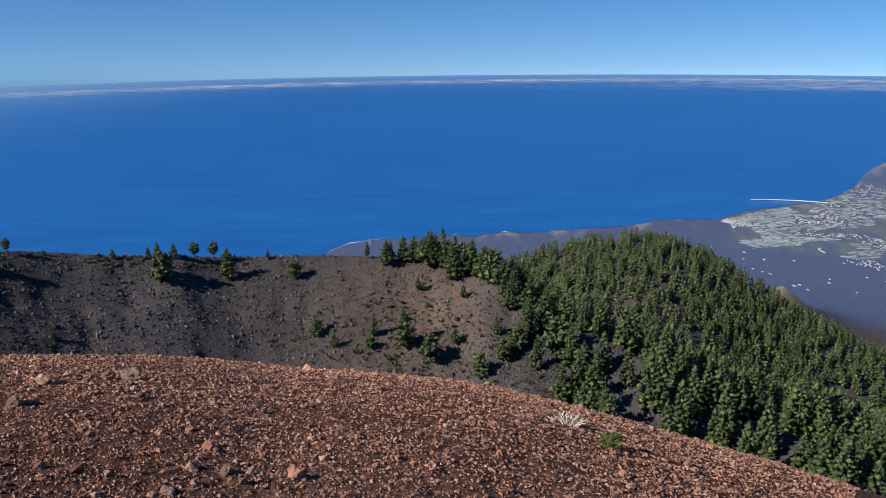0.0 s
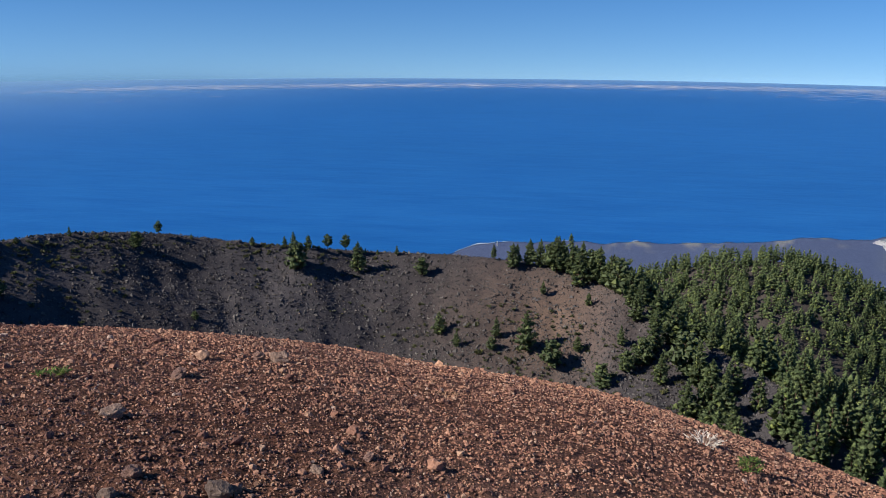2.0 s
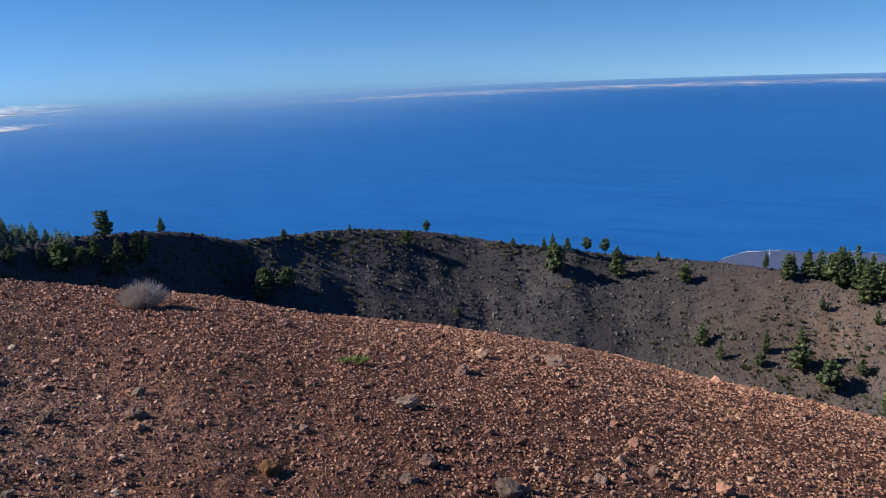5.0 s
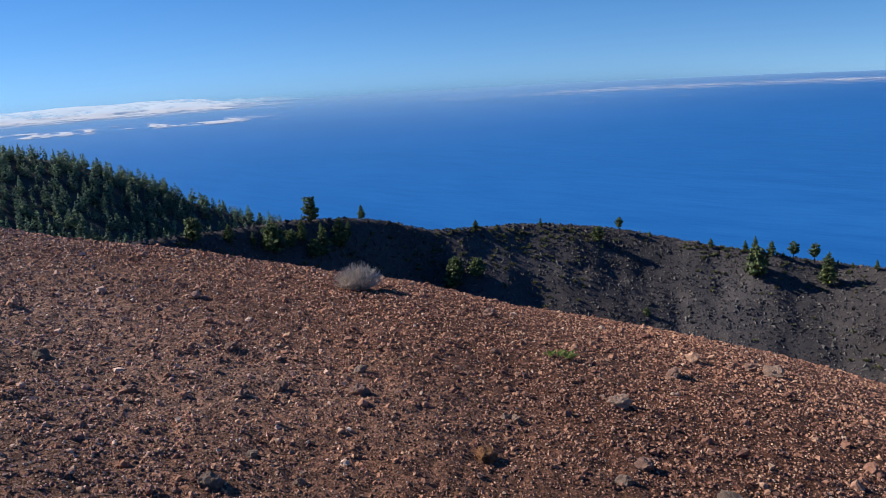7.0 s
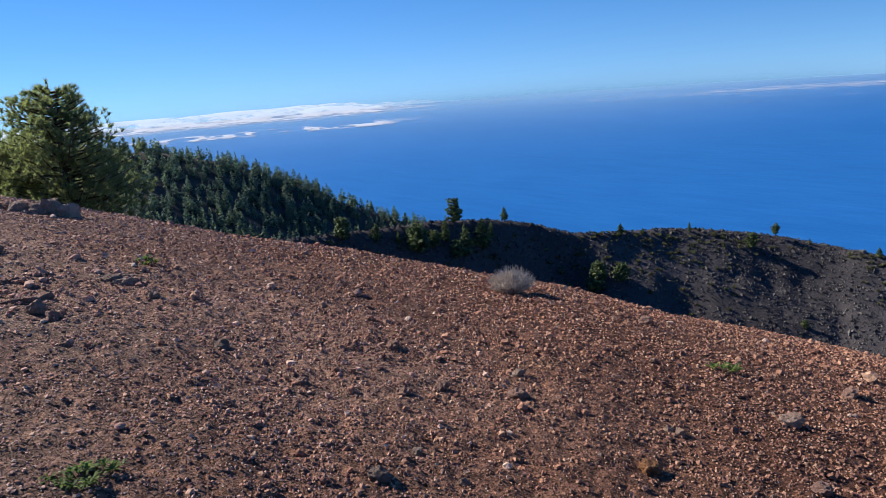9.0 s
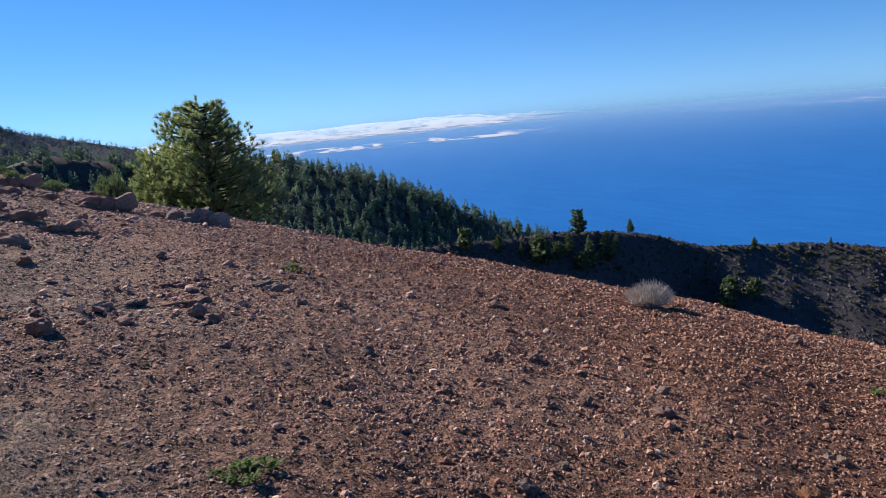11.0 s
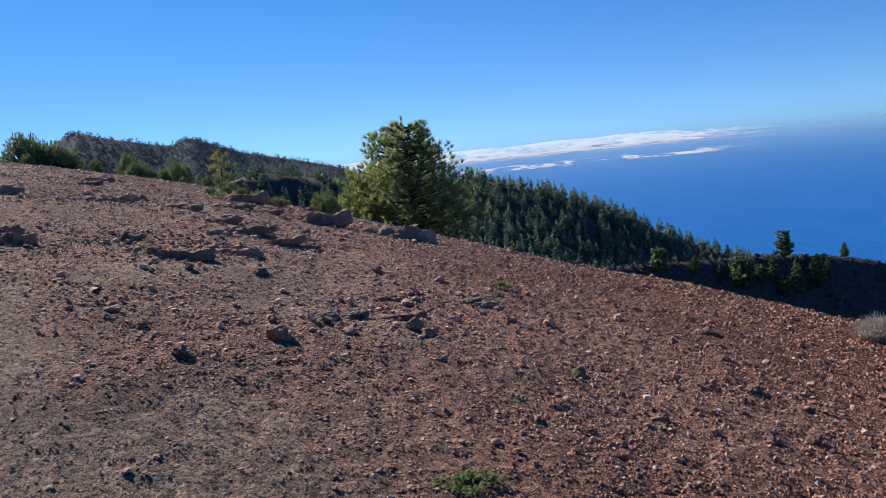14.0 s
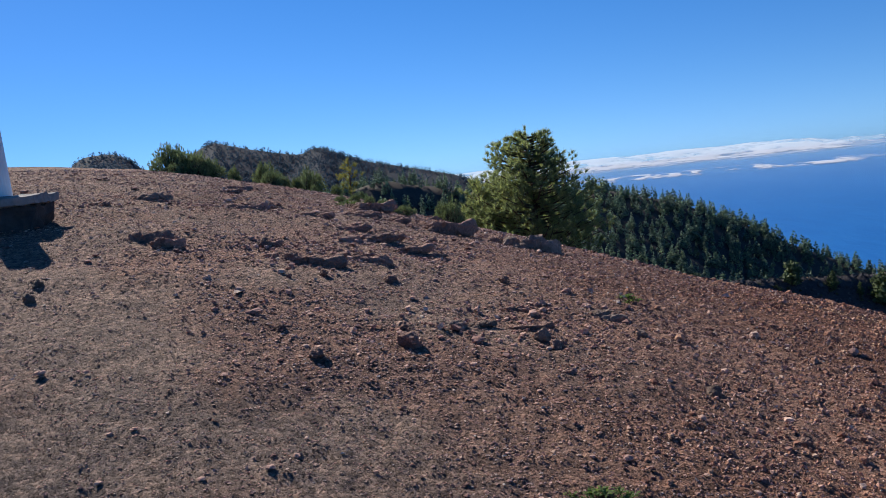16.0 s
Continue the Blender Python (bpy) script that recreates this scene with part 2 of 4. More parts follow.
def leaf_material(name, stops, scale, by_island, through=0.4, clumps=0.0, tint=(1.5, 1.6, 1.15)):
    """Foliage that lets some light through."""
    m, nodes, links, shader = material(name)
    co = nodes.new("ShaderNodeTexCoord").outputs["Object"]
    colour = ramp_node(nodes, links, noise_node(nodes, links, scale, 6, 0.65, co).outputs["Fac"], stops).outputs["Color"]
    island = nodes.new("ShaderNodeNewGeometry").outputs["Random Per Island"]
    tone = ramp_node(nodes, links, island, [(0, (1 - by_island,) * 3), (0.8, (1.05, 1.05, 1.0)), (1, (1.3 + by_island, 1.15 + by_island, 1.0))]).outputs["Color"]
    colour = mix_node(nodes, links, "MULTIPLY", 1.0, colour, tone)
    if clumps:
        # sprays of needles; shade in the gaps between them is put into the colour
        spray = noise_node(nodes, links, clumps, 5, 0.7, co).outputs["Fac"]
        mottle = ramp_node(nodes, links, spray, [(0.36, (0.36, 0.38, 0.4)), (0.5, (1.0, 1.0, 1.0)), (0.64, (1.6, 1.55, 1.45))]).outputs["Color"]
        colour = mix_node(nodes, links, "MULTIPLY", 1.0, colour, mottle)
    links.new(colour, shader.inputs["Base Color"])
    shader.inputs["Roughness"].default_value = 0.6
    shader.inputs["Specular IOR Level"].default_value = 0.12
    glow = nodes.new("ShaderNodeBsdfTranslucent")
    links.new(mix_node(nodes, links, "MULTIPLY", 1.0, colour, tint), glow.inputs["Color"])
    if clumps:
        relief = bump_node(nodes, links, spray, 1.0, 1.6 / clumps, shader)
        links.new(relief.outputs["Normal"], glow.inputs["Normal"])
    both = nodes.new("ShaderNodeMixShader")
    both.inputs["Fac"].default_value = through
    links.new(shader.outputs["BSDF"], both.inputs[1])
    links.new(glow.outputs["BSDF"], both.inputs[2])
    links.new(both.outputs["Shader"], nodes["Material Output"].inputs["Surface"])
    return m


GROUND = ground_material()
SEA_WATER = sea_material()
CLOUD = cloud_material()
NEEDLES = leaf_material("pine needles", [(0.3, (0.17, 0.205, 0.105)), (0.7, (0.33, 0.355, 0.19))], 1.6, 0.4, 0.45, 0.0, (1.4, 1.5, 1.15))
BARK = plain_material("pine bark", [(0.3, (0.05, 0.032, 0.022)), (0.7, (0.13, 0.085, 0.06))], 12, 0.95, 0.6, 30)


# blue of the distant haze is put into the needle colour and tint
HAZE_BLUE_WOODS = leaf_material("haze-tinted mountain pine woods", [(0.35, (0.07, 0.115, 0.15)), (0.65, (0.11, 0.165, 0.20))], 0.02, 0.1, 0.6, 0.0, (1.4, 1.7, 2.0))
CRATER_NEEDLES = leaf_material("dark pine needles", [(0.3, (0.09, 0.125, 0.062)), (0.7, (0.175, 0.21, 0.105))], 0.8, 0.4, 0.38, 0.0, (1.3, 1.4, 1.2))
WOODS = leaf_material("far pine woods", [(0.35, (0.095, 0.14, 0.065)), (0.65, (0.185, 0.225, 0.10))], 0.3, 0.35, 0.14, 1.4)

# paler and greyer than the other woods: haze and glare put into the colour
HAZED_SLOPE_WOODS = leaf_material("haze-greyed pine woods", [(0.35, (0.18, 0.24, 0.19)), (0.65, (0.32, 0.375, 0.29))], 0.3, 0.15, 0.5, 1.2, (1.4, 1.6, 1.6))


# ---- mesh helpers ----
def mesh_from(name, verts, faces, mat, smooth_shade=False, tone=None):
    me = bpy.data.meshes.new(name)
    verts = np.asarray(verts, np.float32)
    if isinstance(faces, np.ndarray):
        n, k = faces.shape
        me.vertices.add(len(verts))
        me.vertices.foreach_set("co", verts.ravel())
        me.loops.add(n * k)
        me.loops.foreach_set("vertex_index", faces.astype(np.int32).ravel())
        me.polygons.add(n)
        me.polygons.foreach_set("loop_start", np.arange(0, n * k, k, dtype=np.int32))
        me.update(calc_edges=True)
    else:
        me.from_pydata(verts.tolist(), [], faces)
    me.polygons.foreach_set("use_smooth", np.full(len(me.polygons), smooth_shade, bool))
    if tone is not None:
        layer = me.color_attributes.new("tone", "FLOAT_COLOR", "POINT")
        layer.data.foreach_set("color", np.c_[tone, np.ones(len(tone))].astype(np.float32).ravel())
    me.materials.append(mat)
    return me


def polar_sheet(az, radii):
    """Points and quads of a sheet in rings round the hub."""
    A, Rr = np.meshgrid(az, radii)
    x, y = bearing(A, Rr)
    n, k = len(az), len(radii)
    i = np.arange(k - 1)[:, None] * n + np.arange(n - 1)[None, :]
    quads = np.stack([i, i + n, i + n + 1, i + 1], -1).reshape(-1, 4)
    return A.ravel(), Rr.ravel(), x.ravel(), y.ravel(), quads


# ---- ground, sea, clouds ----
def fine_ash(x, y, az, r):
    """Where the cinder thins out and pale fine ash lies bare."""
    return smooth(66, 96, az + 30 * fbm(x / 1.1, y / 1.1, 63)) * (0.45 + 0.55 * smooth(8, 4, r)) * smooth(-0.2, 0.12, fbm(x / 0.9, y / 0.9, 64)) * smooth(170, 125, az)


def ground_tone(x, y, r, az):
    """Surface colours: red cinder, black ash, tan scree, forest soil, coast; with distant haze and shade between lumps
    painted in.
    """
    n1, n2 = fbm(x / 1.7, y / 1.7, 61), fbm(x / 30, y / 30, 71, 5)
    # darker than the loose lumps, so shade in their gaps is painted in
    red, dull = np.array((0.145, 0.07, 0.046)), np.array((0.27, 0.167, 0.127))
    mixv = np.clip(smooth(45, 92, az + 30 * n1) * smooth(170, 125, az) * (1 - 0.5 * smooth(3, 14, r)) + 1.3 * n1, 0, 1)[:, None]
    tone = red * (1 - mixv) + dull * mixv
    k = fine_ash(x, y, az, r)[:, None]
    tone = tone * (1 - k) + np.array((0.285, 0.215, 0.172)) * k
    ash = np.array((0.066, 0.063, 0.068)) * (1 + 0.9 * n2[:, None])
    k = smooth(25, 60, r)[:, None]
    tone = tone * (1 - k) + ash * k
    scree = (np.exp(-(((az - 4.5) / 6.5) ** 2) - ((r - 226) / 26) ** 2) + 0.35 * np.exp(-(((az - 28) / 5) ** 2) - ((r - 212) / 9) ** 2)) * (0.7 + 1.2 * n2)
    k = np.clip(scree, 0, 1)[:, None]
    tone = tone * (1 - k) + np.array((0.18, 0.125, 0.09)) * k
    k = (smooth(300, 420, r) * np.ones_like(r))[:, None]
    tone = tone * (1 - k) + np.array((0.07, 0.063, 0.057)) * k
    # lava plain by the coast: its blue is aerial haze mixed into the tone
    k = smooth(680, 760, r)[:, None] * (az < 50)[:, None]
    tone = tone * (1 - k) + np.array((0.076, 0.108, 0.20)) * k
    k = np.clip(1.6 * np.exp(-np.hypot((az + 22.7) * 11, r - 690) / 14) - 0.25, 0, 1)[:, None]
    tone = tone * (1 - k) + np.array((0.27, 0.25, 0.17)) * k
    # mountain soil, with the haze before it painted in as blue
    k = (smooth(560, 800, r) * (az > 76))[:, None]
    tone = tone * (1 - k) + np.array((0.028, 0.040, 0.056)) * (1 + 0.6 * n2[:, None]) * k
    fields = smooth(-18.5, -20.5, az) * smooth(950, 1000, r + 40 * n2) * smooth(1500, 1420, r)
    k = (fields * np.clip(0.5 + 2.0 * fbm(x / 14, y / 40, 75), 0, 1))[:, None]
    tone = tone * (1 - k) + np.array((0.13, 0.165, 0.175)) * k
    shore = soft_table(az, SHORE)
    k = (smooth(70, 15, shore - r) * smooth(0.05, 0.2, fbm(az / 1.2, r / 60, 77)) * (az < 0))[:, None]
    tone = tone * (1 - k) + np.array((0.2, 0.22, 0.23)) * k
    return tone


def build_ground():
    az = np.concatenate([np.arange(-180, -36, 4.0), np.arange(-36, 120, 0.34), np.arange(120, 180.1, 4.0)])
    radii = np.concatenate([[0.05], np.geomspace(0.5, 1.9, 10), np.geomspace(2.0, 12, 100), np.geomspace(12.2, 150, 80), np.geomspace(152, 330, 80), np.geomspace(334, 650, 40), np.geomspace(660, 900, 14), np.geomspace(906, 1330, 78), np.geomspace(1345, 2300, 30)])
    A, Rr, x, y, quads = polar_sheet(az, radii)
    z = land(x, y)
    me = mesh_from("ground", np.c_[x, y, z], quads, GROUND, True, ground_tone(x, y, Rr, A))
    return tagged(new("ground", me), "red cinder summit sloping down to black ash crater and coast", "ground", kind="structure")


build_ground()


def build_sea():
    az = np.linspace(-180, 180, 181)
    A, Rr, x, y, quads = polar_sheet(az, np.geomspace(500, 4900, 24))
    me = mesh_from("water", np.c_[x, y, np.full(len(x), SEA)], quads, SEA_WATER, True)
    return tagged(new("water", me), "wide deep blue ocean reaching the horizon", "sea", kind="structure")


build_sea()


def build_clouds():
    az = np.arange(-36, 118, 0.22)
    A, Rr, x, y, quads = polar_sheet(az, np.linspace(3250, 4880, 56))
    wisp = fbm(A / 1.6, Rr / 90, 81, 5)
    bank = smooth(51, 60, A + 8 * fbm(A / 3, Rr / 150, 82)) * smooth(4050, 4500, Rr)
    strays = smooth(52, 58, A) * smooth(3350, 3450, Rr) * smooth(3800, 3600, Rr) * 0.5 * smooth(-0.02, 0.10, fbm(A / 0.8, Rr / 120, 84, 3))
    line = smooth(48, 22, A) * 0.36 * np.exp(-(((Rr - 4250 + 6 * A) / 170) ** 2)) + 0.3 * smooth(-8, -25, A) * np.exp(-(((Rr - 3950) / 260) ** 2))
    dens = np.clip(np.maximum.reduce([bank * 0.5, strays, line * 0.8]) + 0.55 * wisp * (0.3 + bank + strays + line), 0, 1)
    z = SEA + 2 + 38 * bank * smooth(4480, 4860, Rr) + (3 + 7 * bank) * np.clip(dens + wisp, 0, 1)
    keep = dens[quads].max(1) > 0.04
    me = mesh_from("clouds", np.c_[x, y, z], quads[keep], CLOUD, True, np.repeat(dens[:, None], 3, 1))
    return tagged(new("backdrop", me), "flat white cloud banks low over the sea", "clouds", kind="structure")


build_clouds()


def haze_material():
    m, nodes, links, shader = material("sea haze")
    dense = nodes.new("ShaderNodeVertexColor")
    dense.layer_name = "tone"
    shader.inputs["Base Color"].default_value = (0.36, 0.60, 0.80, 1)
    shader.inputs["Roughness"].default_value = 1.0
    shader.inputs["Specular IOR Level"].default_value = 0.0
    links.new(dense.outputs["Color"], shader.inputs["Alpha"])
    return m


def build_haze():
    """Painted haze: a translucent sheet on the sea that thickens towards the horizon, ending in a faint wall of it."""
    az = np.arange(-60, 130.1, 1.0)
    far = 4890.0
    A, Rr, x, y, quads = polar_sheet(az, np.geomspace(820, far, 60))
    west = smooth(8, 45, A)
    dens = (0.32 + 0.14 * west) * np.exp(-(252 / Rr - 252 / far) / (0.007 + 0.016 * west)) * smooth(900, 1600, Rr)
    z = np.full(len(x), SEA + 1.0)
    A2, lift = np.meshgrid(az, np.linspace(0, 1, 16))
    A2, lift = A2.ravel(), lift.ravel()
    x2, y2 = bearing(A2, np.full(len(A2), far))
    n = len(az)
    i = np.arange(15)[:, None] * n + np.arange(n - 1)[None, :]
    wall = np.stack([i, i + 1, i + n + 1, i + n], -1).reshape(-1, 4) + len(x)
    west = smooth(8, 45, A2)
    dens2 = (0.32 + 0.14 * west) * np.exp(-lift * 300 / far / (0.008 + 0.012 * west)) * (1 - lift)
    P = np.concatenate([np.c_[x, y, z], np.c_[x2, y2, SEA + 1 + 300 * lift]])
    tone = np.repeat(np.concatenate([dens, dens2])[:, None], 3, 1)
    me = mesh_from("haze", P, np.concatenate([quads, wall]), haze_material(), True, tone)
    return tagged(new("backdrop", me), "thin translucent sheet painting pale haze over the distant sea", "haze", kind="structure")


build_haze()


# ---- kinds of things ----
def part(name, me, parent, label="", kind=""):
    ob = new(name, me)
    ob.parent = parent
    tagged(ob, kind=kind)
    if label:
        tagged(ob, label)
    return ob


def empty(name, x, y, z, turn=0.0, scale=1.0):
    ob = new(name)
    ob.empty_display_size = 0.1
    ob.matrix_basis = pose(x, y, z, 0, 0, turn) @ Matrix.Diagonal((scale, scale, scale, 1))
    return ob


def height(x, y):
    return float(land(np.array([x], float), np.array([y], float))[0])


def tube(points, radii, sides=6):
    """Rings of a tapered stem along points, as verts and quads."""
    verts, faces = [], []
    pts = [Vector(p) for p in points]
    for i, (p, rad) in enumerate(zip(pts, radii)):
        d = (pts[min(i + 1, len(pts) - 1)] - pts[max(i - 1, 0)]).normalized()
        a = d.orthogonal().normalized()
        b = d.cross(a)
        for k in range(sides):
            t = 2 * math.pi * k / sides
            verts.append(p + rad * (math.cos(t) * a + math.sin(t) * b))
        if i:
            o = (i - 1) * sides
            faces += [(o + k, o + (k + 1) % sides, o + sides + (k + 1) % sides, o + sides + k) for k in range(sides)]
    return verts, faces


def join(pieces):
    verts, faces = [], []
    for v, fs in pieces:
        o = len(verts)
        verts += v
        faces += [tuple(i + o for i in q) for q in fs]
    return [tuple(v) for v in verts], faces


def needle_fan(rng, at, way, length, width, count, spread):
    """A tuft: slim blades that fan out from a twig's end."""
    verts, faces = [], []
    way = Vector(way).normalized()
    a = way.orthogonal().normalized()
    b = way.cross(a)
    for _ in range(count):
        t, s = rng.uniform(0, 2 * math.pi), spread * math.sqrt(rng.random())
        d = (way + s * (math.cos(t) * a + math.sin(t) * b)).normalized()
        side = d.cross(Vector((rng.uniform(-1, 1), rng.uniform(-1, 1), rng.uniform(-1, 1)))).normalized() * width * 0.5
        base = Vector(at) - d * length * 0.15 + Vector((rng.uniform(-1, 1), rng.uniform(-1, 1), rng.uniform(-1, 1))) * length * 0.12
        o = len(verts)
        verts += [base - side, base + side, base + d * length * rng.uniform(0.75, 1.15)]
        faces.append((o, o + 1, o + 2))
    return verts, faces


def bough(rng, at, size):
    """A lump of dense needles: an uneven eight-sided cluster."""
    verts = [Vector(at) + Vector(d) * size * rng.uniform(0.6, 1.25) + Vector((rng.uniform(-1, 1), rng.uniform(-1, 1), rng.uniform(-1, 1))) * size * 0.25
             for d in ((1, 0, 0.1), (0, 1, 0.1), (-1, 0, 0.1), (0, -1, 0.1), (0, 0, 0.95), (0, 0, -0.6))]
    return verts, [(0, 1, 4), (1, 2, 4), (2, 3, 4), (3, 0, 4), (1, 0, 5), (2, 1, 5), (3, 2, 5), (0, 3, 5)]


def pine_meshes(name, seed, tall, wide, bare, tufts, blades, blade, slim, shape=0.75, up=0.5, limbs=26, needles=None, bush=0.9, loose=0.30, even=0.65, core=0.0):
    """A young Canary pine: stem, whorls of limbs, tufts of needles."""
    rng = random.Random(seed)
    stem = [(0.03 * tall * rng.uniform(-0.4, 0.4) * k / 5, 0.03 * tall * rng.uniform(-0.4, 0.4) * k / 5, tall * 0.97 * k / 5 - (0.25 if k == 0 else 0)) for k in range(6)]
    wood = [tube(stem, [0.022 * tall * (1 - 0.17 * k) + 0.004 for k in range(6)], 7)]
    tips = []
    for i in range(limbs):
        h = bare + (0.94 - bare) * (i + rng.random()) / limbs
        reach = wide * max(0.06, (1 - (h - bare) / (1 - bare)) ** shape) * rng.uniform(even, 1.08) * min(1, 0.55 + 2.5 * (h - bare))
        t = i * 2.4 + rng.uniform(-0.5, 0.5)
        z0 = h * tall
        k = h * 5 * 0.97
        lo = int(min(4, k))
        root = Vector(stem[lo]).lerp(Vector(stem[lo + 1]), k - lo)
        root.z = z0
        rise = up * reach * rng.uniform(0.5, 1.2)
        mid = root + Vector((math.cos(t) * reach * 0.55, math.sin(t) * reach * 0.55, rise * 0.3))
        end = root + Vector((math.cos(t) * reach, math.sin(t) * reach, rise))
        wood.append(tube([root, mid, end], [0.008 * tall, 0.005 * tall, 0.002 * tall], 4))
        tips.append((root, mid, end, reach))
    crown = []
    total = sum(tp[3] for tp in tips)
    for root, mid, end, reach in tips:
        if core:
            for u in (0.45, 0.85):
                crown.append(bough(rng, root.lerp(end, u), core * reach * (1.1 - 0.4 * u) + 0.02 * tall))
        for _ in range(max(2, round(tufts * reach / total))):
            u = rng.random() ** 0.6
            p = root.lerp(mid, u * 2) if u < 0.5 else mid.lerp(end, u * 2 - 1)
            fl = reach * loose * (0.4 + u)
            p = p + Vector((rng.uniform(-1, 1), rng.uniform(-1, 1), rng.uniform(-0.6, 0.8))) * fl
            out = (end - root).normalized() * 0.7 + Vector((rng.uniform(-0.5, 0.5), rng.uniform(-0.5, 0.5), 0.55 + rng.uniform(-0.2, 0.5)))
            crown.append(needle_fan(rng, p, out, blade * rng.uniform(0.7, 1.2), slim, blades, bush))
    for k in range(3):
        crown.append(needle_fan(rng, (stem[5][0], stem[5][1], tall * (0.93 + 0.03 * k)), (rng.uniform(-0.2, 0.2), rng.uniform(-0.2, 0.2), 1), blade, slim, blades, 0.6))
    v, fs = join(wood)
    w, g = join(crown)
    return mesh_from(name + "_trunk", v, fs, BARK, True), mesh_from(name + "_crown", w, g, needles or NEEDLES)


def pine_thing(meshes, label, x, y, turn, scale, sink=0.1):
    ob = empty("pine_tree", x, y, height(x, y) - sink, turn, scale)
    part("trunk", meshes[0], ob)
    part("crown", meshes[1], ob)
    return tagged(ob, label, "tree", "pines of the crater")


def rock_mesh(name, seed, mat, flat=0.65, detail=3):
    """A broken, pitted lump of lava about one metre across."""
    rng = random.Random(seed)
    bm = bmesh.new()
    bmesh.ops.create_icosphere(bm, subdivisions=detail, radius=0.5)
    off = Vector((rng.uniform(-50, 50), rng.uniform(-50, 50), rng.uniform(-50, 50)))
    cuts = [(Vector((rng.uniform(-1, 1), rng.uniform(-1, 1), rng.uniform(-0.3, 1))).normalized(), rng.uniform(0.28, 0.42)) for _ in range(7)]
    for v in bm.verts:
        p = v.co.copy()
        p *= 1 + 0.35 * noise.noise(p * 1.7 + off)
        for d, far in cuts:
            over = p.dot(d) - far
            if over > 0:
                p -= d * over * 0.85
        p *= 1 + 0.26 * noise.noise(p * 5 + off) + 0.2 * noise.noise(p * 13 + off) + 0.1 * noise.noise(p * 27 + off)
        p.z *= flat
        v.co = p
    me = bpy.data.meshes.new(name)
    bm.to_mesh(me)
    bm.free()
    me.materials.append(mat)
    return me


RED_ROCK = plain_material("red lava rock", [(0.3, (0.26, 0.15, 0.115)), (0.7, (0.46, 0.28, 0.215))], 4, 0.95, 0.9, 25, 0.05, by_object=0.25)
PALE_ROCK = plain_material("pale tan lava rock", [(0.3, (0.34, 0.22, 0.16)), (0.7, (0.56, 0.39, 0.30))], 4, 0.95, 0.9, 25, 0.05, by_object=0.2)
OCHRE_ROCK = plain_material("orange lava rock", [(0.3, (0.24, 0.11, 0.05)), (0.7, (0.42, 0.20, 0.09))], 4, 0.95, 0.9, 25, 0.05, by_object=0.2)
GREY_ROCK = plain_material("grey lava rock", [(0.3, (0.22, 0.15, 0.115)), (0.7, (0.40, 0.29, 0.23))], 4, 0.95, 0.9, 25, 0.05, by_object=0.25)
ROCK_KINDS = [("red-brown pitted lava rock lying in cinder", RED_ROCK), ("pale tan broken lava rock lying in cinder", PALE_ROCK), ("orange-tan rounded lava rock lying in cinder", OCHRE_ROCK), ("grey jagged lava rock lying in cinder", GREY_ROCK)]
ROCK_MESHES = [[rock_mesh("rock", 10 * k + j, mat) for j in range(3)] for k, (_, mat) in enumerate(ROCK_KINDS)]


def ledge_mesh(seed, mat):
    """A low outcrop about one metre long: angular slabs and chunks, jammed together and broken."""
    rng = random.Random(seed)
    chunks = []
    for k in range(7):
        bm = bmesh.new()
        bmesh.ops.create_icosphere(bm, subdivisions=3, radius=0.5)
        off = Vector((rng.uniform(-50, 50), rng.uniform(-50, 50), rng.uniform(-50, 50)))
        cuts = [(Vector((rng.uniform(-1, 1), rng.uniform(-1, 1), rng.uniform(-0.5, 0.8))).normalized(), rng.uniform(0.22, 0.4)) for _ in range(9)]
        cuts.append((Vector((rng.uniform(-0.25, 0.25), rng.uniform(-0.25, 0.25), 1)).normalized(), rng.uniform(0.2, 0.3)))
        at = Vector(((k % 4 - 1.5) * 0.24 + rng.uniform(-0.08, 0.08), (-0.12 if k < 4 else 0.16) + rng.uniform(-0.1, 0.1), rng.uniform(-0.05, 0.06)))
        wide = rng.uniform(0.34, 0.56) * (1.0 if k < 4 else 0.75)
        for v in bm.verts:
            p = v.co.copy()
            p *= 1 + 0.3 * noise.noise(p * 2.2 + off)
            for d, far in cuts:
                over = p.dot(d) - far
                if over > 0:
                    p -= d * over * 0.8
            p *= 1 + 0.30 * noise.noise(p * 5 + off) + 0.2 * noise.noise(p * 12 + off) + 0.12 * noise.noise(p * 25 + off)
            v.co = at + Vector((p.x * wide * 1.25, p.y * wide * 0.85, p.z * wide * 0.8))
        me = bpy.data.meshes.new("chunk")
        bm.to_mesh(me)
        bm.free()
        me.materials.append(mat)
        chunks.append(me)
    return chunks


LEDGE_MESHES = [ledge_mesh(90 + j, RED_ROCK) for j in range(3)] + [ledge_mesh(95, GREY_ROCK)]

# x, y, width, kind
ROCKS = [(-2.22, 5.01, 0.17, 1), (-2.35, 4.95, 0.11, 0), (-2.45, 4.05, 0.12, 0), (0.84, 5.5, 0.13, 1), (-2.29, 3.13, 0.12, 1), (-2.28, 2.08, 0.11, 2), (-1.46, 2.54, 0.13, 3), (-4.15, 4.39, 0.13, 0), (-1.07, 3.25, 0.06, 0),
         (-2.45, 2.5, 0.06, 1), (-3.23, 3.32, 0.06, 0), (-3.07, 2.81, 0.06, 0), (-1.23, 2.98, 0.08, 1), (-1.84, 2.54, 0.09, 0), (-2.69, 1.11, 0.1, 3), (-3.25, 1.81, 0.085, 0), (-3.04, 2.09, 0.08, 0), (-3.26, 2.3, 0.086, 3)]
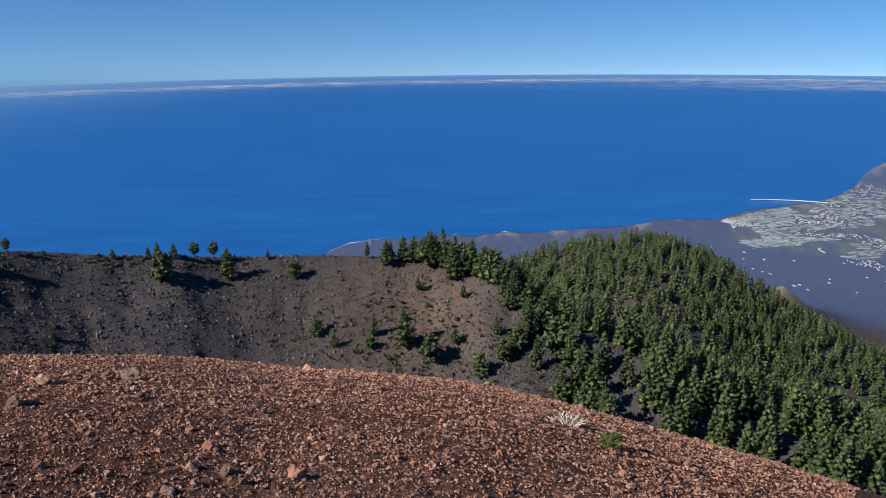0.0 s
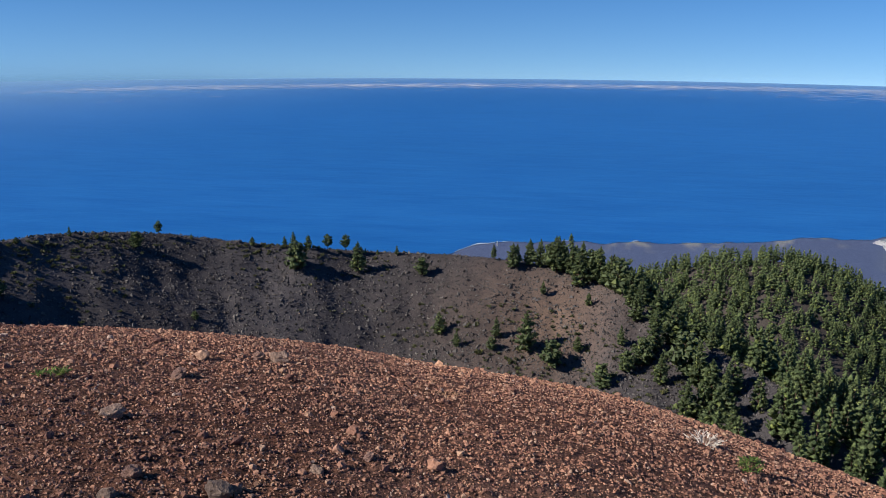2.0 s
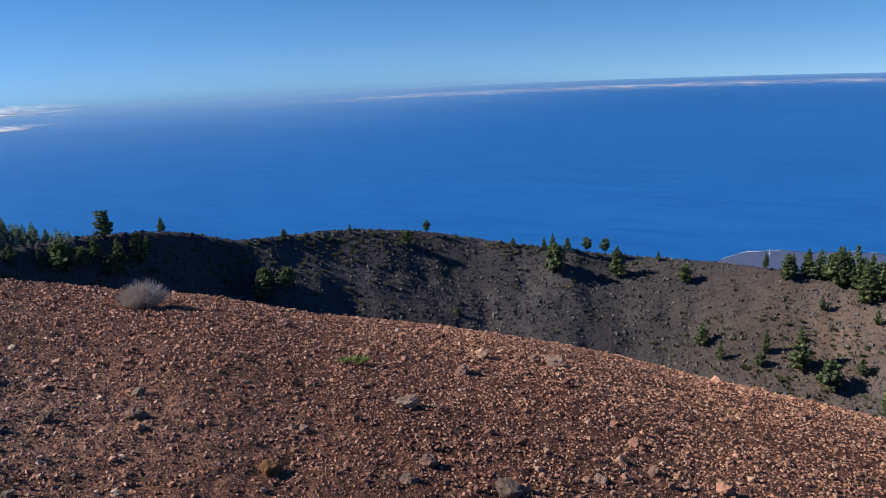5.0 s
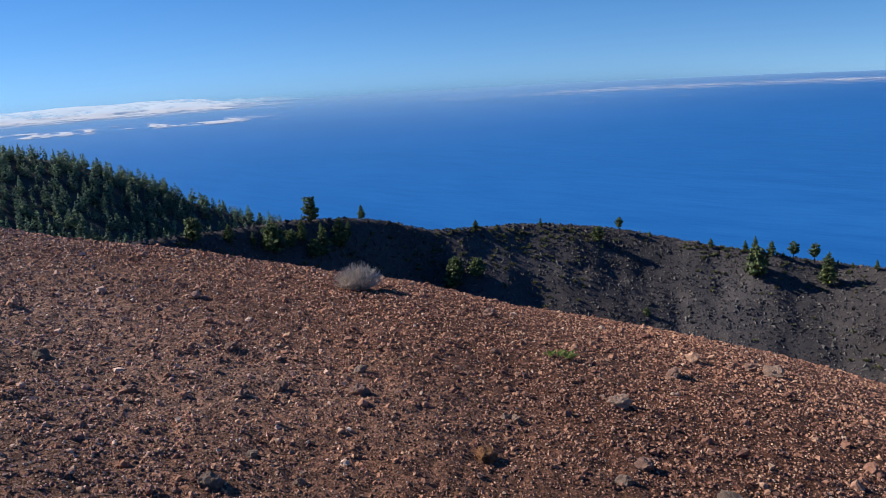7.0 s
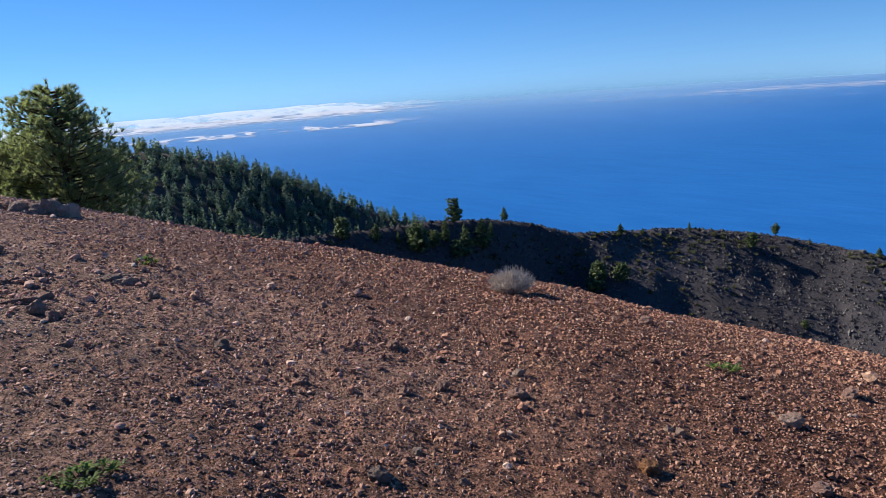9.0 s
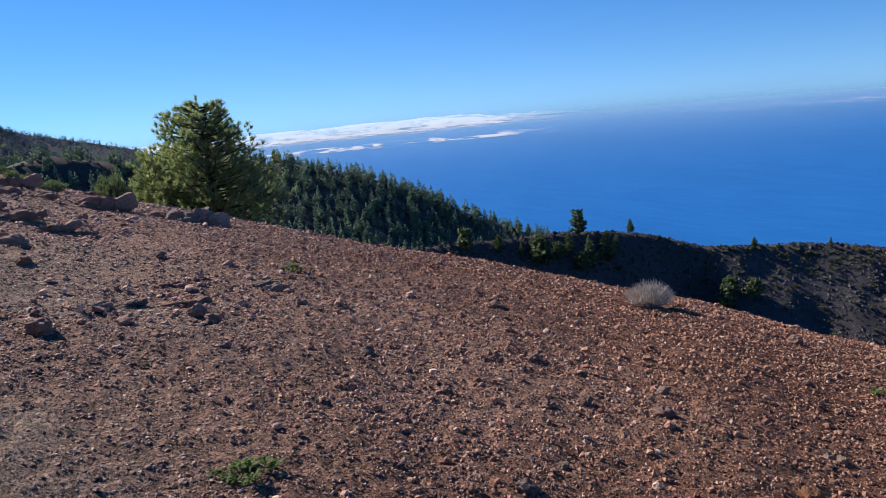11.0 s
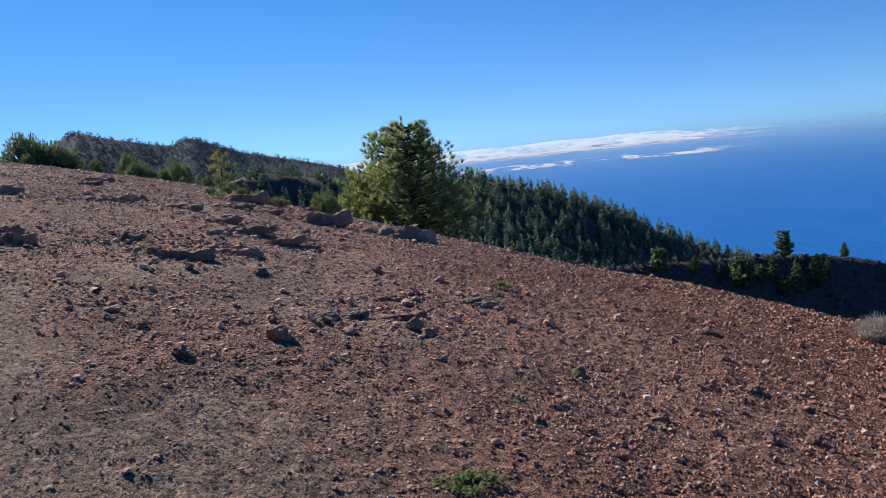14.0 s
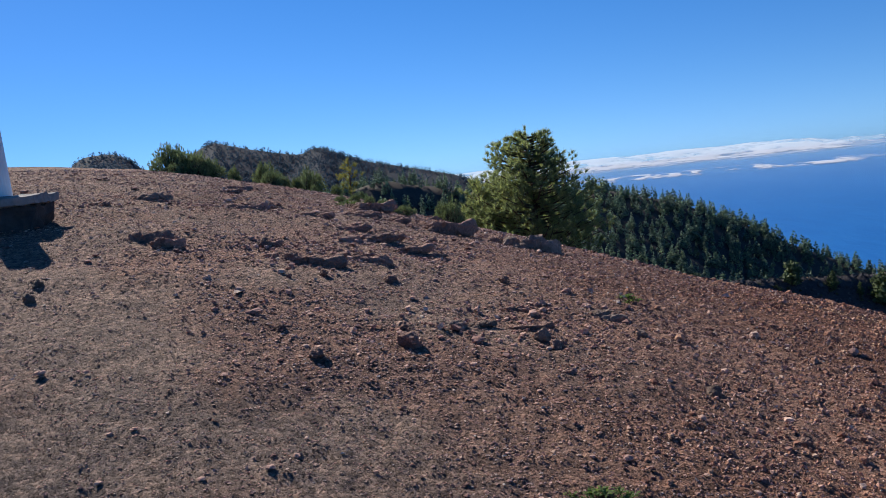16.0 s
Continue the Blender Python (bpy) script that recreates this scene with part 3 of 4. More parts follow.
ROCKS += [(-3.26, 1.62, 0.06, 0), (-3.58, 1.28, 0.08, 0), (-2.54, 1.36, 0.045, 1), (-2.8, 1.35, 0.055, 3), (-1.81, 2.35, 0.07, 3), (-2.5, 2.48, 0.05, 1), (-4.92, 0.51, 0.12, 1), (-2.8, 0.75, 0.05, 0), (-4.77, -0.27, 0.17, 0),
          (-5.04, -0.28, 0.09, 0), (-4.78, 0.55, 0.1, 0), (-4.52, -0.75, 0.1, 0), (-5.05, 1.14, 0.08, 1), (-3.84, 1.95, 0.1, 0), (-4.15, 1.16, 0.1, 3), (-3.05, 2.1, 0.1, 0), (-5.71, -2.45, 0.08, 3), (-5.42, -2.41, 0.1, 3), (-6.12, -0.72, 0.076, 0), (-6.14, -0.26, 0.114, 0), (-6.42, 0.59, 0.094, 0), (-4.36, 0.5, 0.064, 0), (-4.94, -0.95, 0.061, 0), (-7.06, -1.2, 0.13, 0)]
# lava ledges: x, y, width, mesh
LEDGES = [(-6.6, -0.83, 0.35, 0), (-6.69, -1.06, 0.25, 1), (-6.9, -0.44, 0.37, 2), (-7.46, -0.02, 0.28, 0), (-7.76, -0.45, 0.48, 1), (-7.16, -0.69, 0.18, 2), (-7.96, -0.15, 0.23, 0), (-9.11, -0.84, 0.31, 1),
          (-9.63, -0.41, 0.36, 2), (-7.09, -1.19, 0.18, 0), (-9.58, -0.03, 0.32, 1), (-5.57, 1.07, 0.34, 3), (-5.2, 0.04, 0.16, 3), (-5.21, 0.21, 0.16, 3), (-5.17, 0.48, 0.2, 0), (-5.6, 0.49, 0.14, 1)]
LEDGES += [(-5.45, -0.95, 0.1, 3), (-9.4, -1.41, 0.24, 2), (-11.43, -1.92, 0.29, 0), (-7.39, 0.2, 0.15, 1), (-11.82, 0.58, 0.3, 2), (-8.3, 0.15, 0.26, 0), (-8.5, -0.5, 0.3, 2), (-9.24, -1.59, 0.36, 2), (-10.68, -1.89, 0.2, 0), (-8.92, -2.94, 0.21, 1)]
# higher, craggy outcrops: x, y, width, mesh
MOUNDS = [(-7.05, -2.05, 0.24, 2), (-6.86, -1.89, 0.2, 0), (-9.33, 0.56, 0.42, 0), (-8.75, 1.38, 0.53, 3), (-9.32, -2.45, 0.28, 3), (-10.6, -0.2, 0.4, 0), (-8.95, 1.05, 0.2, 1)]


def lay_rock(me, x, y, width, turn, label, group, name, sink, rise=1.0, tip=5):
    ob = new(name, None if isinstance(me, list) else me)
    if isinstance(me, list):
        ob.empty_display_size = 0.1
        for piece in me:
            part("chunk", piece, ob)
    rng = random.Random(round(x * 977 + y * 131))
    ob.matrix_basis = pose(x, y, height(x, y) + width * sink, rng.uniform(-tip, tip), rng.uniform(-tip, tip), turn) @ Matrix.Diagonal((width, width * rng.uniform(0.7, 0.95), width * rise * rng.uniform(0.85, 1.1), 1))
    return tagged(ob, label, "rock", group)


def build_rocks():
    for i, (x, y, width, kind) in enumerate(ROCKS):
        lay_rock(ROCK_MESHES[kind][i % 3], x, y, width, 57 * i, ROCK_KINDS[kind][0], "rocks on the summit", "rock", 0.16, 1.0, 14)
    for i, (x, y, width, kind) in enumerate(LEDGES):
        label = "flat grey-brown ledge of lava bedded in cinder" if kind == 3 else "flat dark red ledge of lava bedded in cinder"
        lay_rock(LEDGE_MESHES[kind], x, y, width * 1.1, 80 + 25 * math.sin(i * 5), label, "ledges on the summit", "lava_ledge", -0.03, 0.85)
    for i, (x, y, width, kind) in enumerate(MOUNDS):
        lay_rock(LEDGE_MESHES[kind], x, y, width * 1.1, 90 + 20 * math.sin(i * 5), "craggy brown lava mound rising from cinder", "ledges on the summit", "lava_mound", 0.03, 1.35)


build_rocks()


# ---- loose cinder, one sheet of single lumps ----
SHARD = ([(1, 0, -0.5), (-0.5, 0.87, -0.5), (-0.5, -0.87, -0.5), (0, 0, 0.6)], [(0, 1, 3), (1, 2, 3), (2, 0, 3)])
TENT = ([(1, 0.75, -0.6), (-1, 0.75, -0.6), (-1, -0.75, -0.6), (1, -0.75, -0.6), (0.5, 0, 0.6), (-0.5, 0, 0.6)],
        [(0, 1, 5), (0, 5, 4), (1, 2, 5), (2, 3, 4), (2, 4, 5), (3, 0, 4)])
STUB = ([(1, 0, -0.6), (0, 1, -0.6), (-1, 0, -0.6), (0, -1, -0.6), (0.62, 0.62, 0.6), (-0.62, 0.62, 0.6), (-0.62, -0.62, 0.6), (0.62, -0.62, 0.6)],
        [(0, 1, 4), (1, 5, 4), (1, 2, 5), (2, 6, 5), (2, 3, 6), (3, 7, 6), (3, 0, 7), (0, 4, 7), (4, 5, 6), (4, 6, 7)])


def clod_shape():
    bm = bmesh.new()
    bmesh.ops.create_icosphere(bm, subdivisions=2, radius=1.0)
    bm.verts.index_update()
    shape = [tuple(v.co) for v in bm.verts], [tuple(v.index for v in f.verts) for f in bm.faces]
    bm.free()
    return shape


CLOD = clod_shape()


def lumps(name, x, y, size, sink, mat, seed, flat=0.75, shape=TENT, jitter=0.3, tip=0.5):
    """Many broken, sharp-edged lumps as one mesh."""
    rng = np.random.default_rng(seed)
    n = len(x)
    corners, tris = np.array(shape[0], float), np.array(shape[1])
    c = len(corners)
    v = corners[None] * rng.uniform(0.72, 1.18, (n, c, 1)) + rng.uniform(-jitter, jitter, (n, c, 3))
    v[..., 1] *= rng.uniform(0.7, 1.1, (n, 1))
    a = rng.uniform(0, 2 * np.pi, n)
    ca, sa = np.cos(a)[:, None], np.sin(a)[:, None]
    b = rng.uniform(-tip, tip, n)
    cb, sb = np.cos(b)[:, None], np.sin(b)[:, None]
    vx, vy, vz = v[..., 0], v[..., 1], v[..., 2]
    vy, vz = cb * vy - sb * vz, sb * vy + cb * vz
    vx, vy = ca * vx - sa * vy, sa * vx + ca * vy
    h = size[:, None] * 0.5
    P = np.stack([x[:, None] + vx * h, y[:, None] + vy * h, land(x, y)[:, None] + (vz * flat + sink) * h], -1)
    faces = (np.arange(n)[:, None, None] * c + tris[None]).reshape(-1, 3)
    return mesh_from(name, P.reshape(-1, 3), faces, mat)


def lapilli_material(name, stops):
    m, nodes, links, shader = material(name)
    island = nodes.new("ShaderNodeNewGeometry").outputs["Random Per Island"]
    co = nodes.new("ShaderNodeTexCoord").outputs["Object"]
    tone = ramp_node(nodes, links, island, stops)
    tone.color_ramp.interpolation = "LINEAR"
    grain = ramp_node(nodes, links, noise_node(nodes, links, 60, 6, 0.7, co).outputs["Fac"], [(0.3, (0.6, 0.6, 0.6)), (0.7, (1.3, 1.3, 1.3))])
    patch = ramp_node(nodes, links, noise_node(nodes, links, 0.5, 5, 0.6, co).outputs["Fac"], [(0.3, (0.8, 0.82, 0.86)), (0.7, (1.15, 1.1, 1.05))])
    colour = mix_node(nodes, links, "MULTIPLY", 1.0, tone.outputs["Color"], grain.outputs["Color"])
    colour = mix_node(nodes, links, "MULTIPLY", 1.0, colour, patch.outputs["Color"])
    # weathered ochre spots
    spot = ramp_node(nodes, links, noise_node(nodes, links, 1.3, 5, 0.6, co).outputs["Fac"], [(0.62, (0, 0, 0)), (0.70, (0.45, 0.45, 0.45))])
    colour = mix_node(nodes, links, "MIX", spot.outputs["Color"], colour, (0.44, 0.27, 0.14))
    links.new(colour, shader.inputs["Base Color"])
    shader.inputs["Roughness"].default_value = 0.95
    shader.inputs["Specular IOR Level"].default_value = 0.15
    bump_node(nodes, links, noise_node(nodes, links, 140, 4, 0.7, co).outputs["Fac"], 0.7, 0.006, shader)
    return m


RED_LAPILLI = lapilli_material("red lapilli", [(0.0, (0.13, 0.065, 0.053)), (0.25, (0.26, 0.13, 0.09)), (0.6, (0.38, 0.197, 0.13)), (0.85, (0.43, 0.24, 0.158)), (0.97, (0.47, 0.30, 0.20)), (1.0, (0.50, 0.37, 0.29))])
DULL_LAPILLI = lapilli_material("brown lapilli", [(0.0, (0.17, 0.097, 0.083)), (0.25, (0.33, 0.188, 0.148)), (0.6, (0.47, 0.282, 0.22)), (0.85, (0.55, 0.36, 0.28)), (0.96, (0.61, 0.43, 0.33)), (1.0, (0.61, 0.50, 0.41))])
BLACK_LAVA = lapilli_material("black lava blocks", [(0.0, (0.025, 0.022, 0.022)), (0.4, (0.072, 0.068, 0.067)), (0.8, (0.12, 0.112, 0.107)), (1.0, (0.16, 0.145, 0.13))])


def build_cinder():
    rng = np.random.default_rng(5)

    def spread(n, near, far, power):
        az = rng.uniform(-30, 116, n)
        r = near * (far / near) ** rng.random(n) ** power
        return az, r

    # grit, lumps and clods: count, reach, size, shape
    for step, (n, near, far, power, typical, vary, low, high, shape, sink, jitter) in enumerate((
            (290000, 2.3, 14.5, 0.74, 0.0, 0.34, 0.005, 0.06, TENT, 0.5, 0.2),
            (21000, 2.3, 14.5, 0.66, 0.0148, 0.38, 0.010, 0.055, STUB, 0.5, 0.34),
            (1100, 2.3, 14.5, 0.55, 0.034, 0.36, 0.024, 0.10, CLOD, 0.35, 0.13))):
        az, r = spread(n, near, far, power)
        x, y = bearing(az, r)
        if step == 0:
            size = (0.00155 * r + 0.0048) * rng.lognormal(0, vary, n)
        else:
            size = typical * (0.72 + 0.07 * r) * rng.lognormal(0, vary, n)
        ash = fine_ash(x, y, az, r)
        size = np.clip(size * (1 - 0.25 * ash), low, high)
        clump = fbm(x / 0.5, y / 0.5, 91) + 0.5 * fbm(x / 2.0, y / 2.0, 92)
        keep = rng.random(n) < 0.84 + (1.0 if step == 0 else 2.2) * clump - (0.3 if step == 0 else 0.45) * ash
        dull = smooth(45, 92, az + 25 * fbm(x / 1.5, y / 1.5, 93)) * 0.9 > rng.random(n)
        for name, sel, mat, label in (("red_cinder", keep & ~dull, RED_LAPILLI, "loose rust-red volcanic cinder covering the summit"), ("brown_cinder", keep & dull, DULL_LAPILLI, "loose brownish volcanic cinder covering the summit")):
            tagged(new(name, lumps(name, x[sel], y[sel], size[sel], sink, mat, 6 + step, (0.85 - 0.4 * smooth(60, 92, az))[sel, None], shape, jitter)), label, "gravel", kind="stuff")
    # broken bits round the ledges
    at = np.array([(lx, ly) for lx, ly, _, _ in LEDGES])
    pick = rng.integers(0, len(at), 1500)
    x, y = at[pick, 0] + rng.normal(0, 0.3, 1500), at[pick, 1] + rng.normal(0, 0.3, 1500)
    size = np.clip(rng.lognormal(math.log(0.024), 0.4, 1500), 0.014, 0.06)
    tagged(new("lava_rubble", lumps("lava_rubble", x, y, size, 0.4, DULL_LAPILLI, 18, 0.85, STUB)), "broken brown lava rubble round low ledges", "rubble", kind="stuff")


build_cinder()


def build_blocks():
    rng = np.random.default_rng(15)
    n = 70000
    az = rng.uniform(-16, 66, n)
    r = soft_table(az, RIM_FAR) - rng.uniform(-6, 62, n)
    x, y = bearing(az, r)
    rough = fbm(x / 26, y / 26, 95, 5) + 0.185 + 0.12 * smooth(-30, 10, r - soft_table(az, RIM_FAR))
    keep = rng.random(n) < np.clip(0.24 + 2.8 * rough, 0.02, 0.9)
    size = np.clip(rng.lognormal(math.log(0.5), 0.45, n), 0.25, 1.7)
    tagged(new("lava_blocks", lumps("lava_blocks", x[keep], y[keep], size[keep] * 1.1, 0.3, BLACK_LAVA, 16, 0.85, SHARD)), "black lava blocks strewn over the crater wall", "rocks", kind="stuff")


build_blocks()

# ---- trees ----

SMALL_PINES = [pine_meshes("pine", 100 + k, 8.0, w, 0.04, 240, 11, 0.62, 0.17, sh, 0.35, 44, CRATER_NEEDLES, 0.9, 0.2, 0.6, 0.3) for k, (w, sh) in enumerate(((2.7, 0.75), (2.4, 0.85), (3.0, 0.65), (2.3, 0.75)))]
ROUND_PINES = [pine_meshes("round_pine", 120 + k, 8.0, 4.0, 0.04, 260, 11, 0.65, 0.18, 0.42, 0.55, 46, CRATER_NEEDLES, 0.9, 0.2, 0.6, 0.3) for k in range(2)]
STALK_PINES = [pine_meshes("stalk_pine", 130 + k, 8.0, 2.6, 0.32, 200, 13, 0.6, 0.16, 0.4, 0.45, 26, CRATER_NEEDLES, 0.9, 0.2, 0.6, 0.35) for k in range(2)]
PINE_KINDS = [(SMALL_PINES, "dark green conical pine on black ash"), (STALK_PINES, "dark green round-crowned pine on the crater rim"), (ROUND_PINES, "broad dark green bushy pine on black ash")]

# x, y, height, kind
PINES = [(-95.1, 238.7, 3.2, 0), (-92.2, 239.0, 5.4, 0), (-87.8, 240.5, 4.6, 0), (-87.9, 229.7, 8.9, 2), (-71.5, 240.5, 9.9, 0), (-51.1, 243.2, 5.8, 2), (-40.9, 219.1, 7.0, 0), (-23.9, 217.0, 6.2, 0), (-15.1, 212.7, 11.5, 0), (-34.7, 212.5, 5.2, 0),
         (-7.6, 208.4, 7.9, 2), (-12.0, 236.3, 4.3, 0), (1.8, 231.9, 4.3, 0), (-28.9, 250.3, 4.8, 0), (-22.3, 246.7, 8.1, 0), (-17.1, 249.7, 8.2, 0), (-8.8, 246.6, 11.7, 0), (-1.6, 240.2, 12.3, 0), (4.0, 243.0, 10.0, 0), (8.7, 236.9, 10.4, 0)]
PINES += [(13.5, 229.1, 5.9, 0), (19.6, 210.6, 11.9, 0), (25.6, 216.8, 10.5, 0), (34.4, 210.8, 8.0, 0), (12.2, 203.6, 6.2, 2), (5.9, 199.1, 6.9, 2), (-0.8, 214.5, 4.8, 0), (-24.6, 211.8, 4.0, 2), (-157.4, 110.4, 7.8, 2), (-154.9, 123.2, 8.5, 0),
          (-156.4, 130.2, 8.0, 0), (-161.1, 125.2, 6.3, 2), (-161.4, 142.4, 3.9, 0), (-142.7, 157.0, 6.9, 2), (-140.1, 164.4, 5.5, 2), (-143.3, 199.2, 2.9, 0), (-129.2, 209.3, 5.0, 2), (-105.1, 195.7, 2.6, 2)]
# bearing, distance, height, kind: those on the rim and on the wooded slopes
RIM_PINES = [(30.1, 254, 4.9, 1), (28.0, 254, 2.0, 0), (23.9, 256, 3.2, 0), (18.6, 258, 6.0, 1), (17.3, 258, 6.4, 1), (15.9, 259, 2.2, 0), (15.0, 259, 1.8, 0), (13.6, 259, 3.4, 0), (60.2, 170, 5.5, 2), (66.6, 300, 12.0, 0), (64.2, 300, 9.5, 2),
             (71.0, 300, 8.0, 2), (73.0, 300, 6.0, 0), (40.4, 238, 3.0, 0), (38.8, 240, 1.6, 0)]
RIM_PINES += [(4.8, 250, 6.5, 0), (3.9, 250, 8.0, 0), (3.1, 250, 9.0, 0), (2.3, 250, 8.5, 2), (1.5, 250, 10.5, 0), (0.8, 250, 9.0, 0), (0.1, 250, 11.5, 0), (-0.6, 250, 10.0, 2), (-1.2, 250, 12.0, 0), (-2.0, 250, 10.5, 0), (-2.7, 250, 11.0, 2), (-3.5, 250, 9.5, 0), (-4.3, 250, 9.0, 0)]

# bearing, distance, height, kind: those on the shaded inner slope below the rim
SLOPE_PINES = [(57.8, 189.0, 4.2, 0), (52.8, 197.6, 5.9, 0), (52.0, 196.0, 5.2, 2), (49.5, 207.4, 4.7, 0), (53.6, 195.5, 4.4, 2), (56.2, 192.0, 3.4, 0), (41.9, 214.7, 6.0, 2), (40.4, 215.7, 5.2, 2), (40.3, 234.0, 3.4, 0),
               (70.8, 360.0, 11.0, 0), (66.8, 350.0, 14.0, 0), (64.9, 360.0, 10.0, 0), (63.8, 375.0, 11.0, 2), (60.7, 380.0, 9.5, 0), (62.3, 370.0, 8.5, 0), (69.3, 365.0, 9.0, 0), (73.2, 330.0, 9.0, 0)]
SLOPE_PINES += [(-4.0, 225, 10.0, 0), (-5.4, 222, 11.0, 0), (-6.5, 215, 12.0, 0), (-7.6, 205, 11.5, 2), (-8.6, 200, 13.0, 0), (-9.6, 195, 12.0, 0), (-6.0, 200, 9.0, 0), (-4.6, 208, 8.0, 2), (-10.6, 190, 13.0, 0), (-8.0, 190, 11.0, 0), (-3.0, 215, 6.0, 0), (-9.6, 180, 12.0, 0), (-11.2, 178, 13.0, 0)]


def build_pines():
    for i, (x, y, h, kind) in enumerate(PINES + [(*bearing(a, r), h, k) for a, r, h, k in SLOPE_PINES] + [(*bearing(a, float(rim_far(np.array([a]))[0]) - 1.5 if r < 270 else r), h, k) for a, r, h, k in RIM_PINES]):
        kinds, label = PINE_KINDS[kind]
        pine_thing(kinds[i % len(kinds)], label, float(x), float(y), 67 * i, h / 8.0, 0.15)


build_pines()


def far_pine(seed, wide, boughs, blades, fine=1.0):
    """A pine for the far woods, one unit tall: a tapering heap of needle clusters, with sprays standing out of it."""
    rng = random.Random(seed)
    pieces = []
    girth = lambda h: wide * (0.06 + (1 - h) ** 0.72) * min(1, 0.55 + 2.6 * h)
    for i in range(boughs):
        h = 0.06 + 0.86 * ((i + rng.random()) / boughs) ** 1.12
        t = i * 2.4 + rng.uniform(-0.5, 0.5)
        g = girth(h)
        size = fine * g * rng.uniform(0.34, 0.5) + 0.012 + 0.16 / boughs
        away = max(0.0, g * rng.uniform(0.9, 1.2) - size)
        pieces.append(bough(rng, (math.cos(t) * away, math.sin(t) * away, h), size))
    top, faces = bough(rng, (0, 0, 0), 0.05)
    pieces.append(([Vector((v.x, v.y, 0.9 + 2.0 * v.z)) for v in top], faces))
    for i in range(blades):
        h = 0.05 + 0.95 * (i + rng.random()) / blades
        reach = girth(h) * rng.uniform(0.95, 1.3)
        t = i * 2.4 + rng.uniform(-0.6, 0.6)
        d = Vector((math.cos(t), math.sin(t), rng.uniform(0.2, 1.3))).normalized()
        tip = Vector((math.cos(t) * reach, math.sin(t) * reach, h + rng.uniform(0, 0.04)))
        size = (0.06 + 0.6 / (blades + 14)) * (1.15 - 0.6 * h) * rng.uniform(0.8, 1.2)
        root = tip - d * size * 1.3
        side = d.cross(Vector((rng.uniform(-1, 1), rng.uniform(-1, 1), 0.6))).normalized() * size * 0.34
        pieces.append(([root - side, root + side, tip], [(0, 1, 2)]))
    verts, faces = join(pieces)
    return np.array(verts), np.array(faces)


def woods(name, az, r, tall, boughs, blades, seed, label, mat=None, wide=0.24, fine=1.0):
    rng = np.random.default_rng(seed)
    kinds = [far_pine(seed + k, wide + 0.025 * (k % 4), boughs, blades, fine) for k in range(8)]
    x, y = bearing(az, r)
    z = land(x, y)
    V, F, o = [], [], 0
    turn, girth = rng.uniform(0, 6.28, len(x)), rng.uniform(0.72, 1.12, len(x))
    for i in range(len(x)):
        v, fs = kinds[i % 8]
        c, s, g, t = math.cos(turn[i]), math.sin(turn[i]), girth[i] * tall[i], tall[i]
        vx, vy = v[:, 0] * g, v[:, 1] * g
        V.append(np.c_[x[i] + c * vx - s * vy, y[i] + s * vx + c * vy, z[i] - 0.2 + v[:, 2] * t])
        F.append(fs + o)
        o += len(v)
    me = mesh_from(name, np.concatenate(V), np.concatenate(F), mat or WOODS, True)
    return tagged(new(name, me), label, "forest", kind="stuff")


def hill_pine(seed, wide):
    """A ten metre pine with its stem, for the wooded hillside."""
    verts, faces = far_pine(seed, wide, 60, 110, 0.72)
    crown = mesh_from("hill_pine_crown", verts * 10, faces, WOODS, True)
    v, fs = tube([(0, 0, -0.4), (0.05, 0, 3.0), (0, 0.04, 6.5), (0, 0, 9.3)], [0.22, 0.16, 0.1, 0.03], 6)
    return mesh_from("hill_pine_trunk", [tuple(p) for p in v], fs, BARK, True), crown


HILL_PINES = [hill_pine(450 + k, 0.2 + 0.025 * (k % 4)) for k in range(8)]


